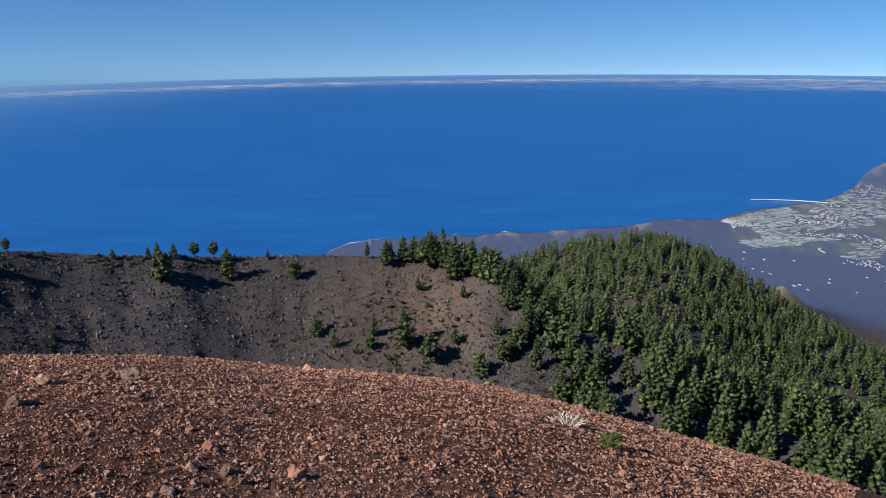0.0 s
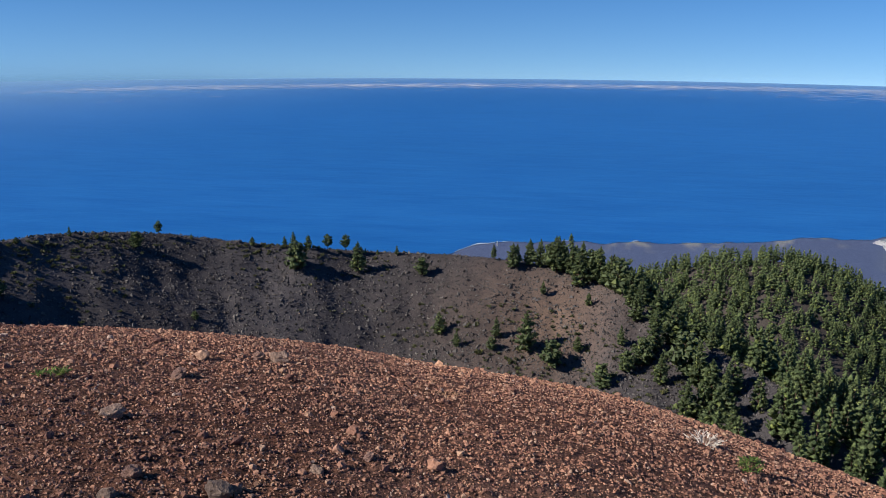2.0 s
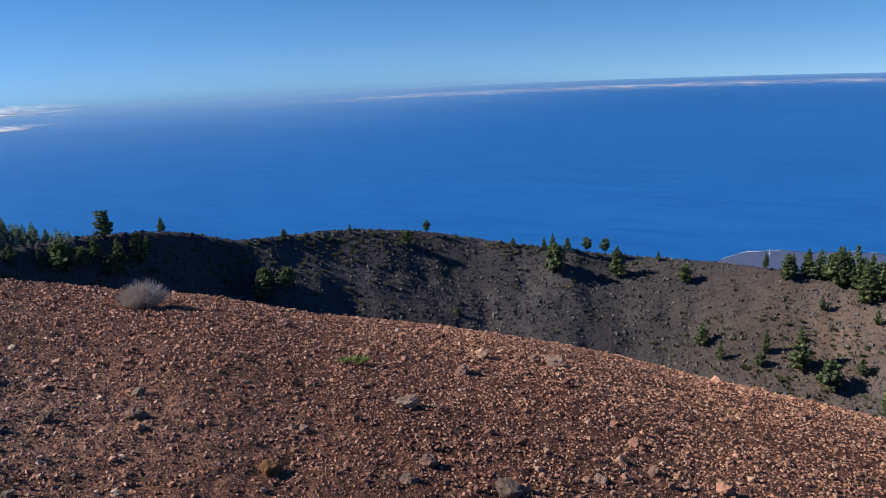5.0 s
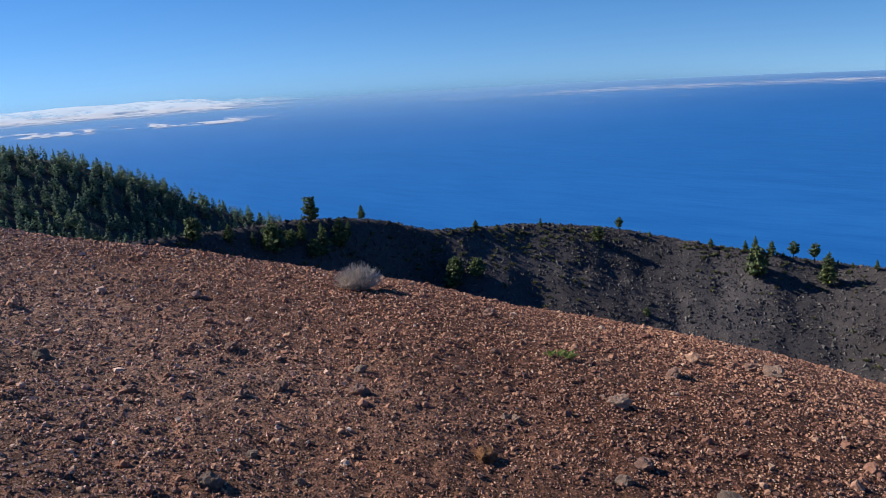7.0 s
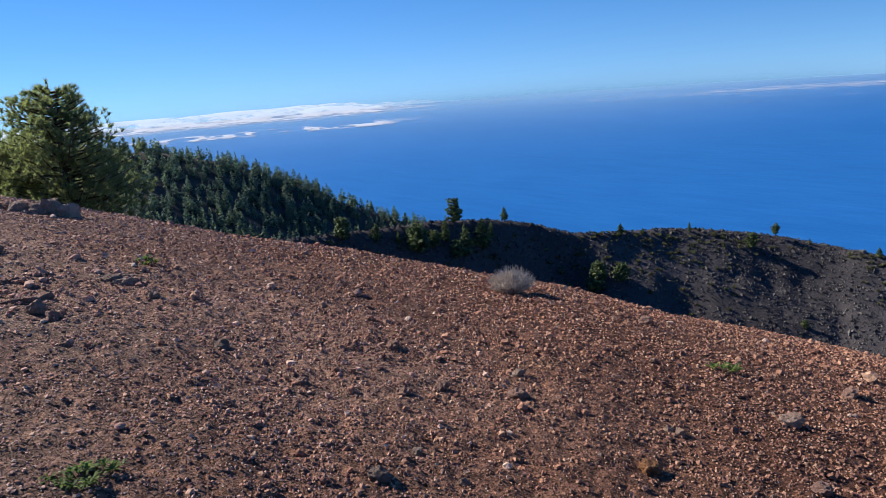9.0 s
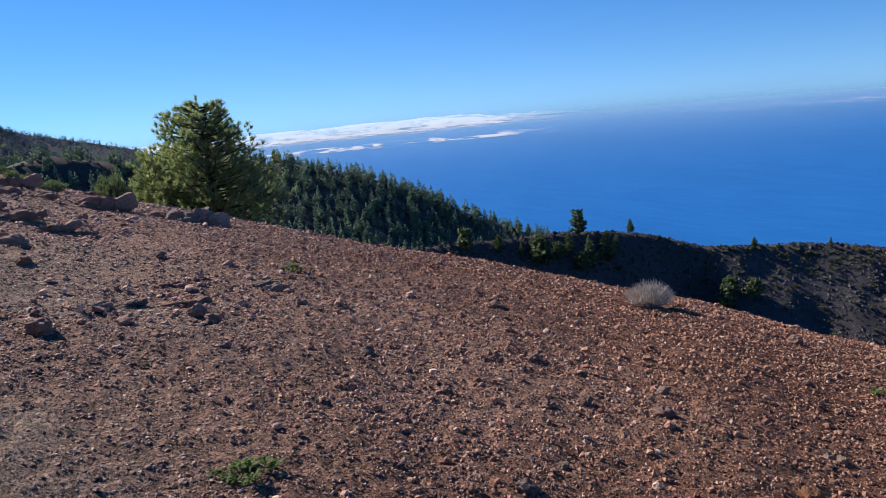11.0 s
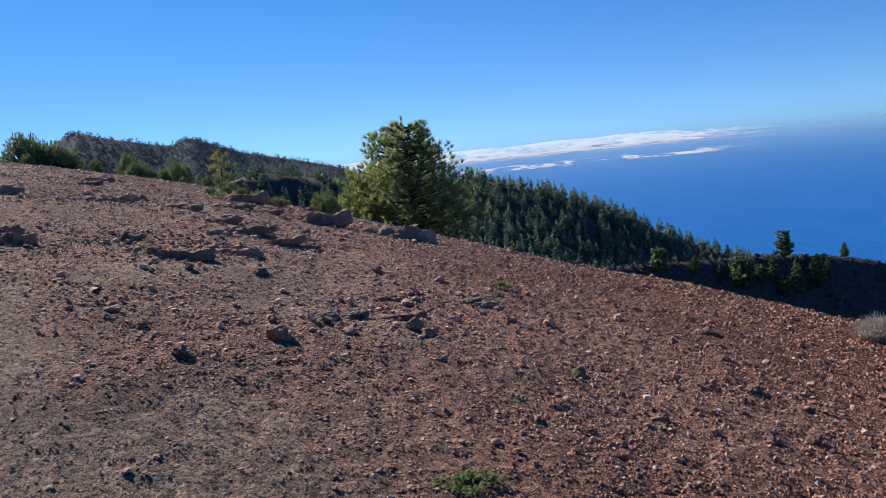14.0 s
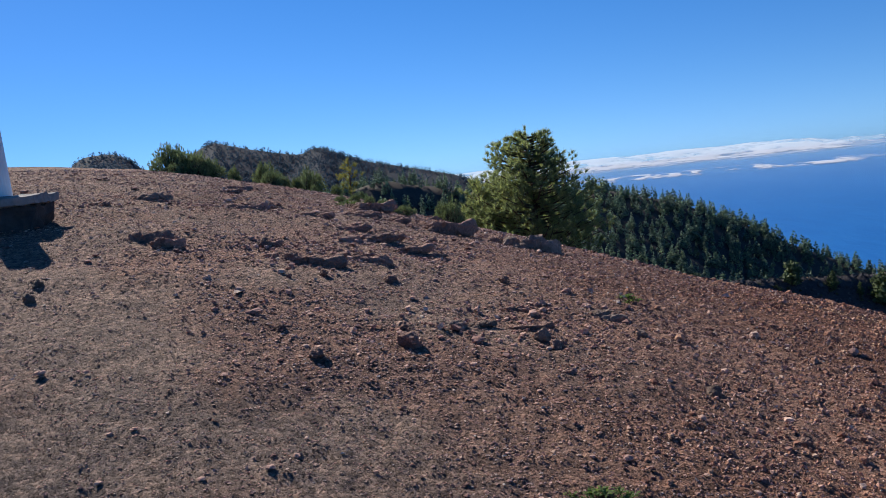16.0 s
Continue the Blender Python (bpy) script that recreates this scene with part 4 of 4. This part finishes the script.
def build_woods():
    rng = np.random.default_rng(77)
    n = 10000
    az, r = rng.uniform(-31, 3, n), np.sqrt(rng.uniform(125**2, 585**2, n))
    x, y = bearing(az, r)
    gap = fbm(x / 45, y / 45, 97)
    rim_r = soft_table(az, RIM_FAR)
    ok = np.where(az > -9, r > rim_r + 4, True) & (rng.random(n) < np.clip(0.72 + 0.25 * smooth(320, 260, r) * smooth(-14, -18, az) + 1.3 * gap, 0.05, 1))
    ok &= ~((az + 12 * fbm(x / 16, y / 16, 96) > -5) & (r < 240))
    ok &= rng.random(n) < np.where((az > -10) & (r < 260), 0.4, 1.0)
    ok &= (rng.random(n) < 0.78 - 0.53 * smooth(430, 260, r)) & ((r > 150) | (az < -11))
    tall = rng.uniform(7.5, 12.5, n) * (1 + 0.28 * smooth(320, 200, r))
    ok &= r < soft_table(az, HILL_FAR) + 12
    near = np.flatnonzero(ok)
    near = near[np.argsort(r[near])][:270]
    for i in near:
        ob = pine_thing(HILL_PINES[i % len(HILL_PINES)], "tall dark green pine on the wooded hillside", float(x[i]), float(y[i]), float(i * 37 % 360), float(tall[i]) / 10, 0.3)
        ob["group"] = "pines of the wooded hillside"
    ok[near] = False
    for sel, boughs, blades, seed, fine in ((ok & (r < 300), 46, 80, 400, 0.8), (ok & (r >= 300), 13, 14, 410, 1.0)):
        woods("pine_woods", az[sel], r[sel], tall[sel], boughs, blades, seed, "dense dark green pine woods covering a rounded hill", None, 0.24, fine)
    n = 7600
    az, r = rng.uniform(46, 94, n), np.sqrt(rng.uniform(205**2, 530**2, n))
    x, y = bearing(az, r)
    gap = fbm(x / 40, y / 40, 98)
    ok = rng.random(n) < np.clip(0.62 + 1.5 * gap, 0.04, 1) * (0.45 + 0.55 * smooth(300, 430, r))
    ok &= (r > 330) | (az > 62)
    ok &= r < soft_table(az, HILL_FAR) + 12
    tall = rng.uniform(4.5, 9.5, n)
    woods("pine_woods", az[ok], r[ok], tall[ok], 14, 10, 420, "open pine woods on an ash slope, greyed with painted haze", HAZED_SLOPE_WOODS, 0.3)
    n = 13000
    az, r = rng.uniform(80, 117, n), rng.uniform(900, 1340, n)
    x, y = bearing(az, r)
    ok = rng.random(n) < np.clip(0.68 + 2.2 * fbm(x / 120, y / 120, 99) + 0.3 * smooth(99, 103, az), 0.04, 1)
    woods("pine_woods", az[ok], r[ok], rng.uniform(4, 7.5, n)[ok], 3, 0, 440, "distant pine woods covering mountain slopes, tinted blue with painted haze", HAZE_BLUE_WOODS, 0.55)


build_woods()

# the big pine behind the brow
HERO = pine_meshes("summit_pine", 7, 4.0, 1.85, 0.04, 3600, 26, 0.15, 0.014, 0.49, 0.34, 170, None, 1.2, 0.15, 0.84)
HERO_SMALL = pine_meshes("summit_pine_small", 8, 3.0, 1.2, 0.04, 600, 34, 0.21, 0.011, 0.5, 0.7, 44)


def build_summit_pines():
    for meshes, az, r, turn, scale, label in ((HERO, 77.6, 20.0, 20, 1.0, "bushy green pine standing just behind the red brow"), (HERO_SMALL, 81.4, 20.5, 140, 0.78, "low yellow-green pine beside a taller pine")):
        x, y = (float(v) for v in bearing(az, r))
        ob = pine_thing(meshes, label, x, y, turn, scale, 0.15)
        ob["group"] = "pines behind the brow"


build_summit_pines()


# ---- plants on the summit ----
DRY_TWIGS = plain_material("bleached dry twigs", [(0.3, (0.40, 0.34, 0.29)), (0.7, (0.66, 0.59, 0.50))], 20, 0.85, by_island=0.3)
HERB = leaf_material("green herb leaves", [(0.3, (0.06, 0.11, 0.03)), (0.7, (0.16, 0.21, 0.06))], 14, 0.35, 0.35)
SHRUB = leaf_material("grey-green shrub leaves", [(0.3, (0.13, 0.165, 0.085)), (0.7, (0.29, 0.325, 0.19))], 4, 0.35, 0.3, 0.0, (1.3, 1.45, 1.15))
SCRUB = leaf_material("grey-green crater scrub", [(0.3, (0.07, 0.08, 0.045)), (0.7, (0.16, 0.16, 0.09))], 0.3, 0.4, 0.2)


def dry_bush(x, y, wide, tall, seed, stems, label):
    rng = random.Random(seed)
    pieces = []
    for _ in range(stems):
        t, s = rng.uniform(0, 2 * math.pi), math.sqrt(rng.random())
        top = Vector((math.cos(t) * wide * 0.5 * s, math.sin(t) * wide * 0.5 * s, tall * (1.05 - 0.55 * s * s) * rng.uniform(0.7, 1.1)))
        mid = Vector((top.x * 0.6, top.y * 0.6, top.z * 0.42)) + Vector((rng.uniform(-1, 1), rng.uniform(-1, 1), rng.uniform(-0.4, 0.4))) * wide * 0.05
        pieces.append(tube([(top.x * 0.08, top.y * 0.08, -0.02), mid, top], [0.0035, 0.003, 0.0015], 3))
        side = mid.lerp(top, 0.4)
        for _ in range(2):
            pieces.append(tube([side, side + Vector((rng.uniform(-1, 1), rng.uniform(-1, 1), rng.uniform(0.2, 1.2))) * wide * 0.10], [0.0025, 0.0012], 3))
    v, fs = join(pieces)
    ob = empty("dry_bush", x, y, height(x, y) - 0.01)
    part("brushwood", mesh_from("brushwood", v, fs, DRY_TWIGS), ob, kind="stuff")
    return tagged(ob, label, "bush")


def leaf_blade(rng, root, way, length, width):
    """A bent leaf of two quads."""
    way = Vector(way).normalized()
    side = way.cross(Vector((0, 0, 1)))
    side = side.normalized() if side.length > 0.01 else Vector((1, 0, 0))
    mid = root + way * length * 0.55
    tip = root + way * length + Vector((0, 0, -0.28 * length))
    w = width * 0.5
    return [root - side * w * 0.4, root + side * w * 0.4, mid + side * w, mid - side * w, tip], [(0, 1, 2, 3), (3, 2, 4)]


def herb(x, y, wide, tall, seed, leaves, label, turn=0.0, long=1.0):
    """A low herb: rosettes of narrow leaves on short stems."""
    rng = random.Random(seed)
    leaf, stem = [], []
    for _ in range(max(5, leaves // 11)):
        t, s = rng.uniform(0, 2 * math.pi), math.sqrt(rng.random())
        c = Vector((math.cos(t) * wide * 0.5 * s, math.sin(t) * wide * 0.5 * s * 0.6, tall * (1 - 0.7 * s) * rng.uniform(0.5, 1.0)))
        stem.append(tube([(c.x * 0.5, c.y * 0.5, -0.01), c], [0.003, 0.002], 3))
        for _ in range(11):
            a = rng.uniform(0, 2 * math.pi)
            leaf.append(leaf_blade(rng, c, (math.cos(a), math.sin(a), rng.uniform(0.15, 1.1)), long * rng.uniform(0.025, 0.05), rng.uniform(0.006, 0.012)))
    ob = empty("herb", x, y, height(x, y), turn)
    v, fs = join(leaf)
    part("leaves", mesh_from("leaves", v, fs, HERB), ob, kind="stuff")
    v, fs = join(stem)
    part("stems", mesh_from("stems", v, fs, BARK), ob, kind="stuff")
    return tagged(ob, label, "plant", "herbs on the summit")


def shrub_mesh(seed, mat, tufts, blades, blade):
    """A rounded shrub about one metre across: a dome of leafy shoots on forked stems."""
    rng = random.Random(seed)
    leaf, wood = [], []
    for _ in range(tufts):
        t, u = rng.uniform(0, 2 * math.pi), rng.random()
        lean = math.sqrt(1 - u * u)
        d = Vector((math.cos(t) * lean, math.sin(t) * lean, u * 0.85))
        p = d * 0.5 * rng.uniform(0.72, 1.06) * (1 + 0.5 * noise.noise(d * 2.6 + Vector((seed, 0, 0))))
        p.z += 0.02
        leaf.append(needle_fan(rng, p, d + Vector((0, 0, 0.4)), blade * rng.uniform(0.7, 1.3), blade * 0.22, blades, 1.0))
        if rng.random() < 0.12:
            wood.append(tube([(0, 0, -0.05), p * 0.5, p], [0.018, 0.011, 0.004], 4))
    v, fs = join(leaf)
    w, g = join(wood)
    return mesh_from("shrub_leaves", v, fs, mat), mesh_from("shrub_stems", w, g, BARK)


SHRUB_MESHES = [shrub_mesh(k, SHRUB, 640, 9, 0.075) for k in range(3)]
# bearing, distance, width, height
SHRUBS = [(102.2, 15.2, 0.73, 0.59), (100.6, 15.2, 0.63, 0.52), (101.4, 15.4, 0.6, 0.5), (102.0, 14.6, 0.23, 0.2), (99.6, 15.2, 0.47, 0.42), (98.2, 15.2, 0.27, 0.29), (96.2, 15.2, 0.54, 0.49), (95.9, 14.8, 0.44, 0.31), (93.2, 15.2, 0.59, 0.49), (93.1, 14.6, 0.19, 0.16),
          (91.5, 15.2, 0.27, 0.29), (95.0, 15.2, 0.27, 0.26), (89.8, 15.1, 0.25, 0.23), (94.2, 15.2, 0.23, 0.29), (83.7, 15.1, 0.5, 0.62), (84.4, 15.3, 0.4, 0.52), (90.6, 12.6, 0.21, 0.16), (89.6, 12.7, 0.23, 0.16), (88.8, 11.4, 0.22, 0.16), (87.4, 11.0, 0.31, 0.17),
          (91.7, 11.3, 0.21, 0.13), (88.2, 10.9, 0.2, 0.12)]


def build_shrubs():
    for i, (az, r, wide, tall) in enumerate(SHRUBS):
        x, y = (float(v) for v in bearing(az, r))
        ob = empty("shrub", x, y, height(x, y) - 0.02, 71 * i)
        ob.matrix_basis = ob.matrix_basis @ Matrix.Diagonal((wide * 0.85, wide * 0.85, tall * 1.75, 1))
        part("leaves", SHRUB_MESHES[i % 3][0], ob, kind="stuff")
        part("stems", SHRUB_MESHES[i % 3][1], ob, kind="stuff")
        tagged(ob, "rounded green shrub growing on the ash behind the brow", "shrub", "shrubs behind the brow")


build_shrubs()
dry_bush(-5.1, 3.93, 0.42, 0.21, 3, 320, "bleached dry twiggy bush on the red brow")
dry_bush(0.78, 5.45, 0.34, 0.085, 4, 34, "straggling grey dry bush on red cinder")
herb(1.0, 4.95, 0.26, 0.08, 5, 200, "dark green leafy herb beside a dry bush", 20, 1.3)
herb(-3.15, 0.26, 0.26, 0.06, 6, 260, "low yellow-green herb with narrow leaves in cinder", 60)
herb(-6.0, 1.4, 0.22, 0.07, 7, 160, "small bright green herb beside a lava ledge", 10, 1.2)
herb(-2.98, 3.62, 0.17, 0.045, 8, 90, "small green herb with long leaves in cinder", 30, 1.6)
herb(-10.9, -0.5, 0.4, 0.1, 9, 160, "pale green herb at the foot of small shrubs", 0, 2.0)


def build_yellow_pine():
    meshes = pine_meshes("sapling", 31, 0.75, 0.26, 0.15, 60, 16, 0.09, 0.010, 0.5, 0.5, 14)
    crown = meshes[1].copy()
    crown.materials.clear()
    crown.materials.append(leaf_material("yellowing needles", [(0.3, (0.19, 0.19, 0.06)), (0.7, (0.34, 0.32, 0.12))], 6, 0.3))
    x, y = (float(v) for v in bearing(90.5, 15.2))
    ob = pine_thing((meshes[0], crown), "small yellowing pine sapling among shrubs", x, y, 0, 1.0, 0.02)
    ob["group"] = "pines behind the brow"


build_yellow_pine()


def build_scrub():
    """Low grey-green scrub in the crater, too small to count."""
    rng = np.random.default_rng(41)
    V, F, o = [], [], 0
    r0 = random.Random(42)
    spots = [(rng.normal(38, 4.5), -rng.exponential(9)) for _ in range(260)] + [(rng.normal(2, 7), -rng.uniform(18, 58)) for _ in range(420)] + [(rng.uniform(14, 26), -rng.exponential(6)) for _ in range(120)] + [(rng.uniform(44, 64), -rng.uniform(0, 30)) for _ in range(360)] + [(rng.uniform(-16, -4), -rng.uniform(-5, 50)) for _ in range(200)]
    for az, d in spots:
        r = float(soft_table(np.array([az]), RIM_FAR)[0]) + d
        x, y = (float(v) for v in bearing(az, r))
        z = height(x, y)
        size = r0.uniform(0.5, 1.5)
        for _ in range(9):
            t = r0.uniform(0, 6.28)
            q = Vector((x + math.cos(t) * size * 0.4 * r0.random(), y + math.sin(t) * size * 0.4 * r0.random(), z + size * 0.25 * r0.random()))
            v, fs = needle_fan(r0, q, (math.cos(t), math.sin(t), 1.0), size * 0.6, size * 0.28, 4, 1.0)
            V += [tuple(p) for p in v]
            F += [tuple(i + o for i in q3) for q3 in fs]
            o += len(v)
    tagged(new("scrub", mesh_from("scrub", V, np.array(F), SCRUB)), "low grey-green scrub dotting the black crater slopes", "scrub", kind="stuff")


build_scrub()

# ---- wall end with a slab and a pole ----
CONCRETE = plain_material("weathered concrete", [(0.3, (0.17, 0.15, 0.135)), (0.7, (0.33, 0.30, 0.27))], 6, 0.9, 0.5, 40, 0.01)
MASONRY = plain_material("dark lava masonry", [(0.3, (0.05, 0.042, 0.04)), (0.7, (0.13, 0.11, 0.10))], 7, 0.95, 0.8, 22, 0.02, by_object=0.3)
WHITE_PAINT = plain_material("white painted metal", [(0.3, (0.68, 0.68, 0.67)), (0.7, (0.8, 0.8, 0.79))], 5, 0.45, 0.05, 60, 0.002)


def rough_block(name, size, seed, mat, rough=0.03, cut=6):
    """A stone block with worn, uneven faces, its base at zero."""
    bm = bmesh.new()
    bmesh.ops.create_cube(bm, size=1.0)
    bmesh.ops.subdivide_edges(bm, edges=bm.edges[:], cuts=cut, use_grid_fill=True)
    for v in bm.verts:
        p = Vector((v.co.x * size[0], v.co.y * size[1], (v.co.z + 0.5) * size[2]))
        edge = sorted((abs(v.co.x), abs(v.co.y), abs(v.co.z)))[1]
        p -= Vector((v.co.x * size[0], v.co.y * size[1], v.co.z * size[2])) * 0.10 * max(0, edge - 0.42) / 0.08
        q = p * 9 + Vector((seed * 7.3, 0, 0))
        v.co = p + Vector((noise.noise(q), noise.noise(q + Vector((31, 0, 0))), noise.noise(q + Vector((0, 57, 0))))) * rough
    me = bpy.data.meshes.new(name)
    bm.to_mesh(me)
    bm.free()
    me.materials.append(mat)
    return me


def build_wall_end():
    x, y = -7.72, -3.62
    base = height(-7.45, -3.0)
    ob = empty("low_wall", x, y, base - 0.06, -4)
    body = rough_block("base", (0.5, 1.30, 0.40), 5, MASONRY, 0.06, 14)
    for v in body.vertices:
        k = 0.88 + 0.12 * min(1, max(0, v.co.z / 0.36))
        v.co.x, v.co.y = v.co.x * k, v.co.y * k
    base_part = part("base", body, ob, "dark rough lava masonry")
    base_part.location = (0, -0.03, -0.1)
    slab = part("slab", rough_block("slab", (0.60, 1.36, 0.085), 77, CONCRETE, 0.022, 9), ob, "weathered grey concrete slab")
    slab.location = (0, -0.03, 0.275)
    tagged(ob, "low dark stone wall with a concrete slab on top", "wall")
    v, fs = tube([(0, 0, 0), (0, 0, 0.3), (0, 0, 0.64), (0, 0, 0.66)], [0.152, 0.149, 0.146, 0.13], 32)
    pillar = empty("survey_pillar", -7.74, -3.43, base - 0.06 + 0.353)
    part("shaft", mesh_from("shaft", [tuple(p) for p in v], fs + [tuple(range(96, 128))], WHITE_PAINT), pillar)
    v, fs = tube([(0, 0, 0.66), (0, 0, 0.675), (0, 0, 0.677)], [0.05, 0.05, 0.02], 16)
    part("cap", mesh_from("cap", [tuple(p) for p in v], fs + [tuple(range(32, 48))], CONCRETE), pillar)
    tagged(pillar, "white painted round survey pillar standing on a slab", "pillar")


build_wall_end()

# ---- the coast far below ----
FOAM = plain_material("surf", [(0.3, (0.30, 0.36, 0.42)), (0.7, (0.50, 0.54, 0.58))], 0.2, 0.8)
HOUSES = plain_material("white town walls", [(0.3, (0.40, 0.40, 0.39)), (0.7, (0.62, 0.61, 0.6))], 0.05, 0.9, by_island=0.2)
GREENHOUSE = plain_material("pale greenhouse sheeting", [(0.3, (0.18, 0.22, 0.225)), (0.7, (0.33, 0.36, 0.365))], 0.03, 0.7, by_island=0.4)


def boxes(name, x, y, wx, wy, tall, turn, mat):
    """Many small buildings as one mesh, with flat roofs."""
    n = len(x)
    c = np.array([(-1, -1, 0), (1, -1, 0), (1, 1, 0), (-1, 1, 0), (-1, -1, 1), (1, -1, 1), (1, 1, 1), (-1, 1, 1)], float)
    q = np.array([(0, 1, 5, 4), (1, 2, 6, 5), (2, 3, 7, 6), (3, 0, 4, 7), (4, 5, 6, 7)])
    px, py = c[None, :, 0] * wx[:, None] / 2, c[None, :, 1] * wy[:, None] / 2
    ca, sa = np.cos(turn)[:, None], np.sin(turn)[:, None]
    P = np.stack([x[:, None] + ca * px - sa * py, y[:, None] + sa * px + ca * py, land(x, y)[:, None] - 0.5 + c[None, :, 2] * (tall[:, None] + 0.5)], -1)
    return mesh_from(name, P.reshape(-1, 3), (np.arange(n)[:, None, None] * 8 + q[None]).reshape(-1, 4), mat)


def build_coast():
    rng = np.random.default_rng(88)
    n = 14000
    az = rng.uniform(-33, -18.4, n)
    shore = soft_table(az, SHORE)
    near = np.interp(az, [-33, -27, -24, -21, -20, -19, -14], [880, 940, 1000, 965, 985, 1110, 1200])
    r = near + (np.minimum(shore - 15, 1480) - near) * rng.random(n)
    x, y = bearing(az, r)
    town = fbm(x / 55, y / 55, 101) + 0.05 * smooth(60, 10, r - near)
    ok = (r < shore - 8) & (r > near) & (town > 0.17) & (rng.random(n) < 0.5)
    m = ok.sum()
    tagged(new("town", boxes("town", x[ok], y[ok], rng.uniform(0.7, 1.9, m), rng.uniform(0.6, 1.4, m), rng.uniform(0.4, 0.8, m), rng.uniform(0, 3, m), HOUSES)), "white houses of towns scattered over the coastal plain", "town", kind="stuff")
    field = fbm(x / 70, y / 70, 102)
    ok = (r < shore - 25) & (r > near + 15) & (field > -0.02) & (town < 0.12) & (rng.random(n) < 0.42)
    m = ok.sum()
    tagged(new("greenhouses", boxes("greenhouses", x[ok], y[ok], rng.uniform(3, 9, m), rng.uniform(1.5, 5, m), rng.uniform(0.1, 0.2, m), rng.normal(0.25, 0.12, m), GREENHOUSE)), "pale greenhouses and walled plots on the coastal plain", "greenhouses", kind="stuff")
    # single buildings left standing on the lava
    az = rng.uniform(-30, -20, 22)
    r = rng.uniform(820, 1000, 22)
    x, y = bearing(az, r)
    tagged(new("houses", boxes("houses", x, y, rng.uniform(1.6, 4.5, 22), rng.uniform(1.2, 2.4, 22), rng.uniform(0.3, 0.7, 22), rng.uniform(0, 3, 22), HOUSES)), "lone white houses on the dark lava field", "houses", kind="stuff")
    # surf along the shore
    az = np.arange(-27, 12, 0.04)
    shore = soft_table(az, SHORE) * (1 + 0.03 * fbm(az / 1.3, az * 0, 51, 5))
    wide = 1.3 * np.clip(0.5 + 16 * fbm(az / 0.7, az * 0 + 3, 103, 4), 0.3, 12) * (0.4 + 0.6 * smooth(-15, -5, az))
    xi, yi = bearing(az, shore - 2)
    xo, yo = bearing(az, shore + wide)
    k = len(az)
    P = np.concatenate([np.c_[xi, yi, np.full(k, SEA + 0.9)], np.c_[xo, yo, np.full(k, SEA + 0.25)]])
    i = np.arange(k - 1)
    tagged(new("surf", mesh_from("surf", P, np.stack([i, i + 1, i + 1 + k, i + k], -1), FOAM)), "white surf along the lava shore", "surf", kind="stuff")
    # breakwater
    az = np.linspace(-25.2, -20.2, 24)
    pts = [(*(float(v) for v in bearing(a, 1285 - 14 * math.sin((a + 20) / 5 * 2.2))), SEA + 1.5) for a in az]
    v, fs = tube(pts, [0.9] * len(pts), 6)
    pier = new("breakwater", mesh_from("breakwater", [tuple(p) for p in v], fs, HOUSES, True))
    tagged(pier, "long pale harbour breakwater in the sea", "breakwater")
    # lighthouse on the point
    x, y = (float(v) for v in bearing(6.3, 962))
    light = empty("lighthouse", x, y, height(x, y))
    v, fs = tube([(0, 0, 0), (0, 0, 5.2), (0, 0, 5.3), (0, 0, 5.6)], [0.75, 0.55, 0.8, 0.8], 12)
    part("tower", mesh_from("tower", [tuple(p) for p in v], fs, WHITE_PAINT, True), light)
    v, fs = tube([(0, 0, 5.6), (0, 0, 6.5), (0, 0, 6.9)], [0.5, 0.5, 0.05], 12)
    part("lantern", mesh_from("lantern", [tuple(p) for p in v], fs, WHITE_PAINT, True), light)
    tagged(light, "small white lighthouse on a dark lava point", "lighthouse")


build_coast()
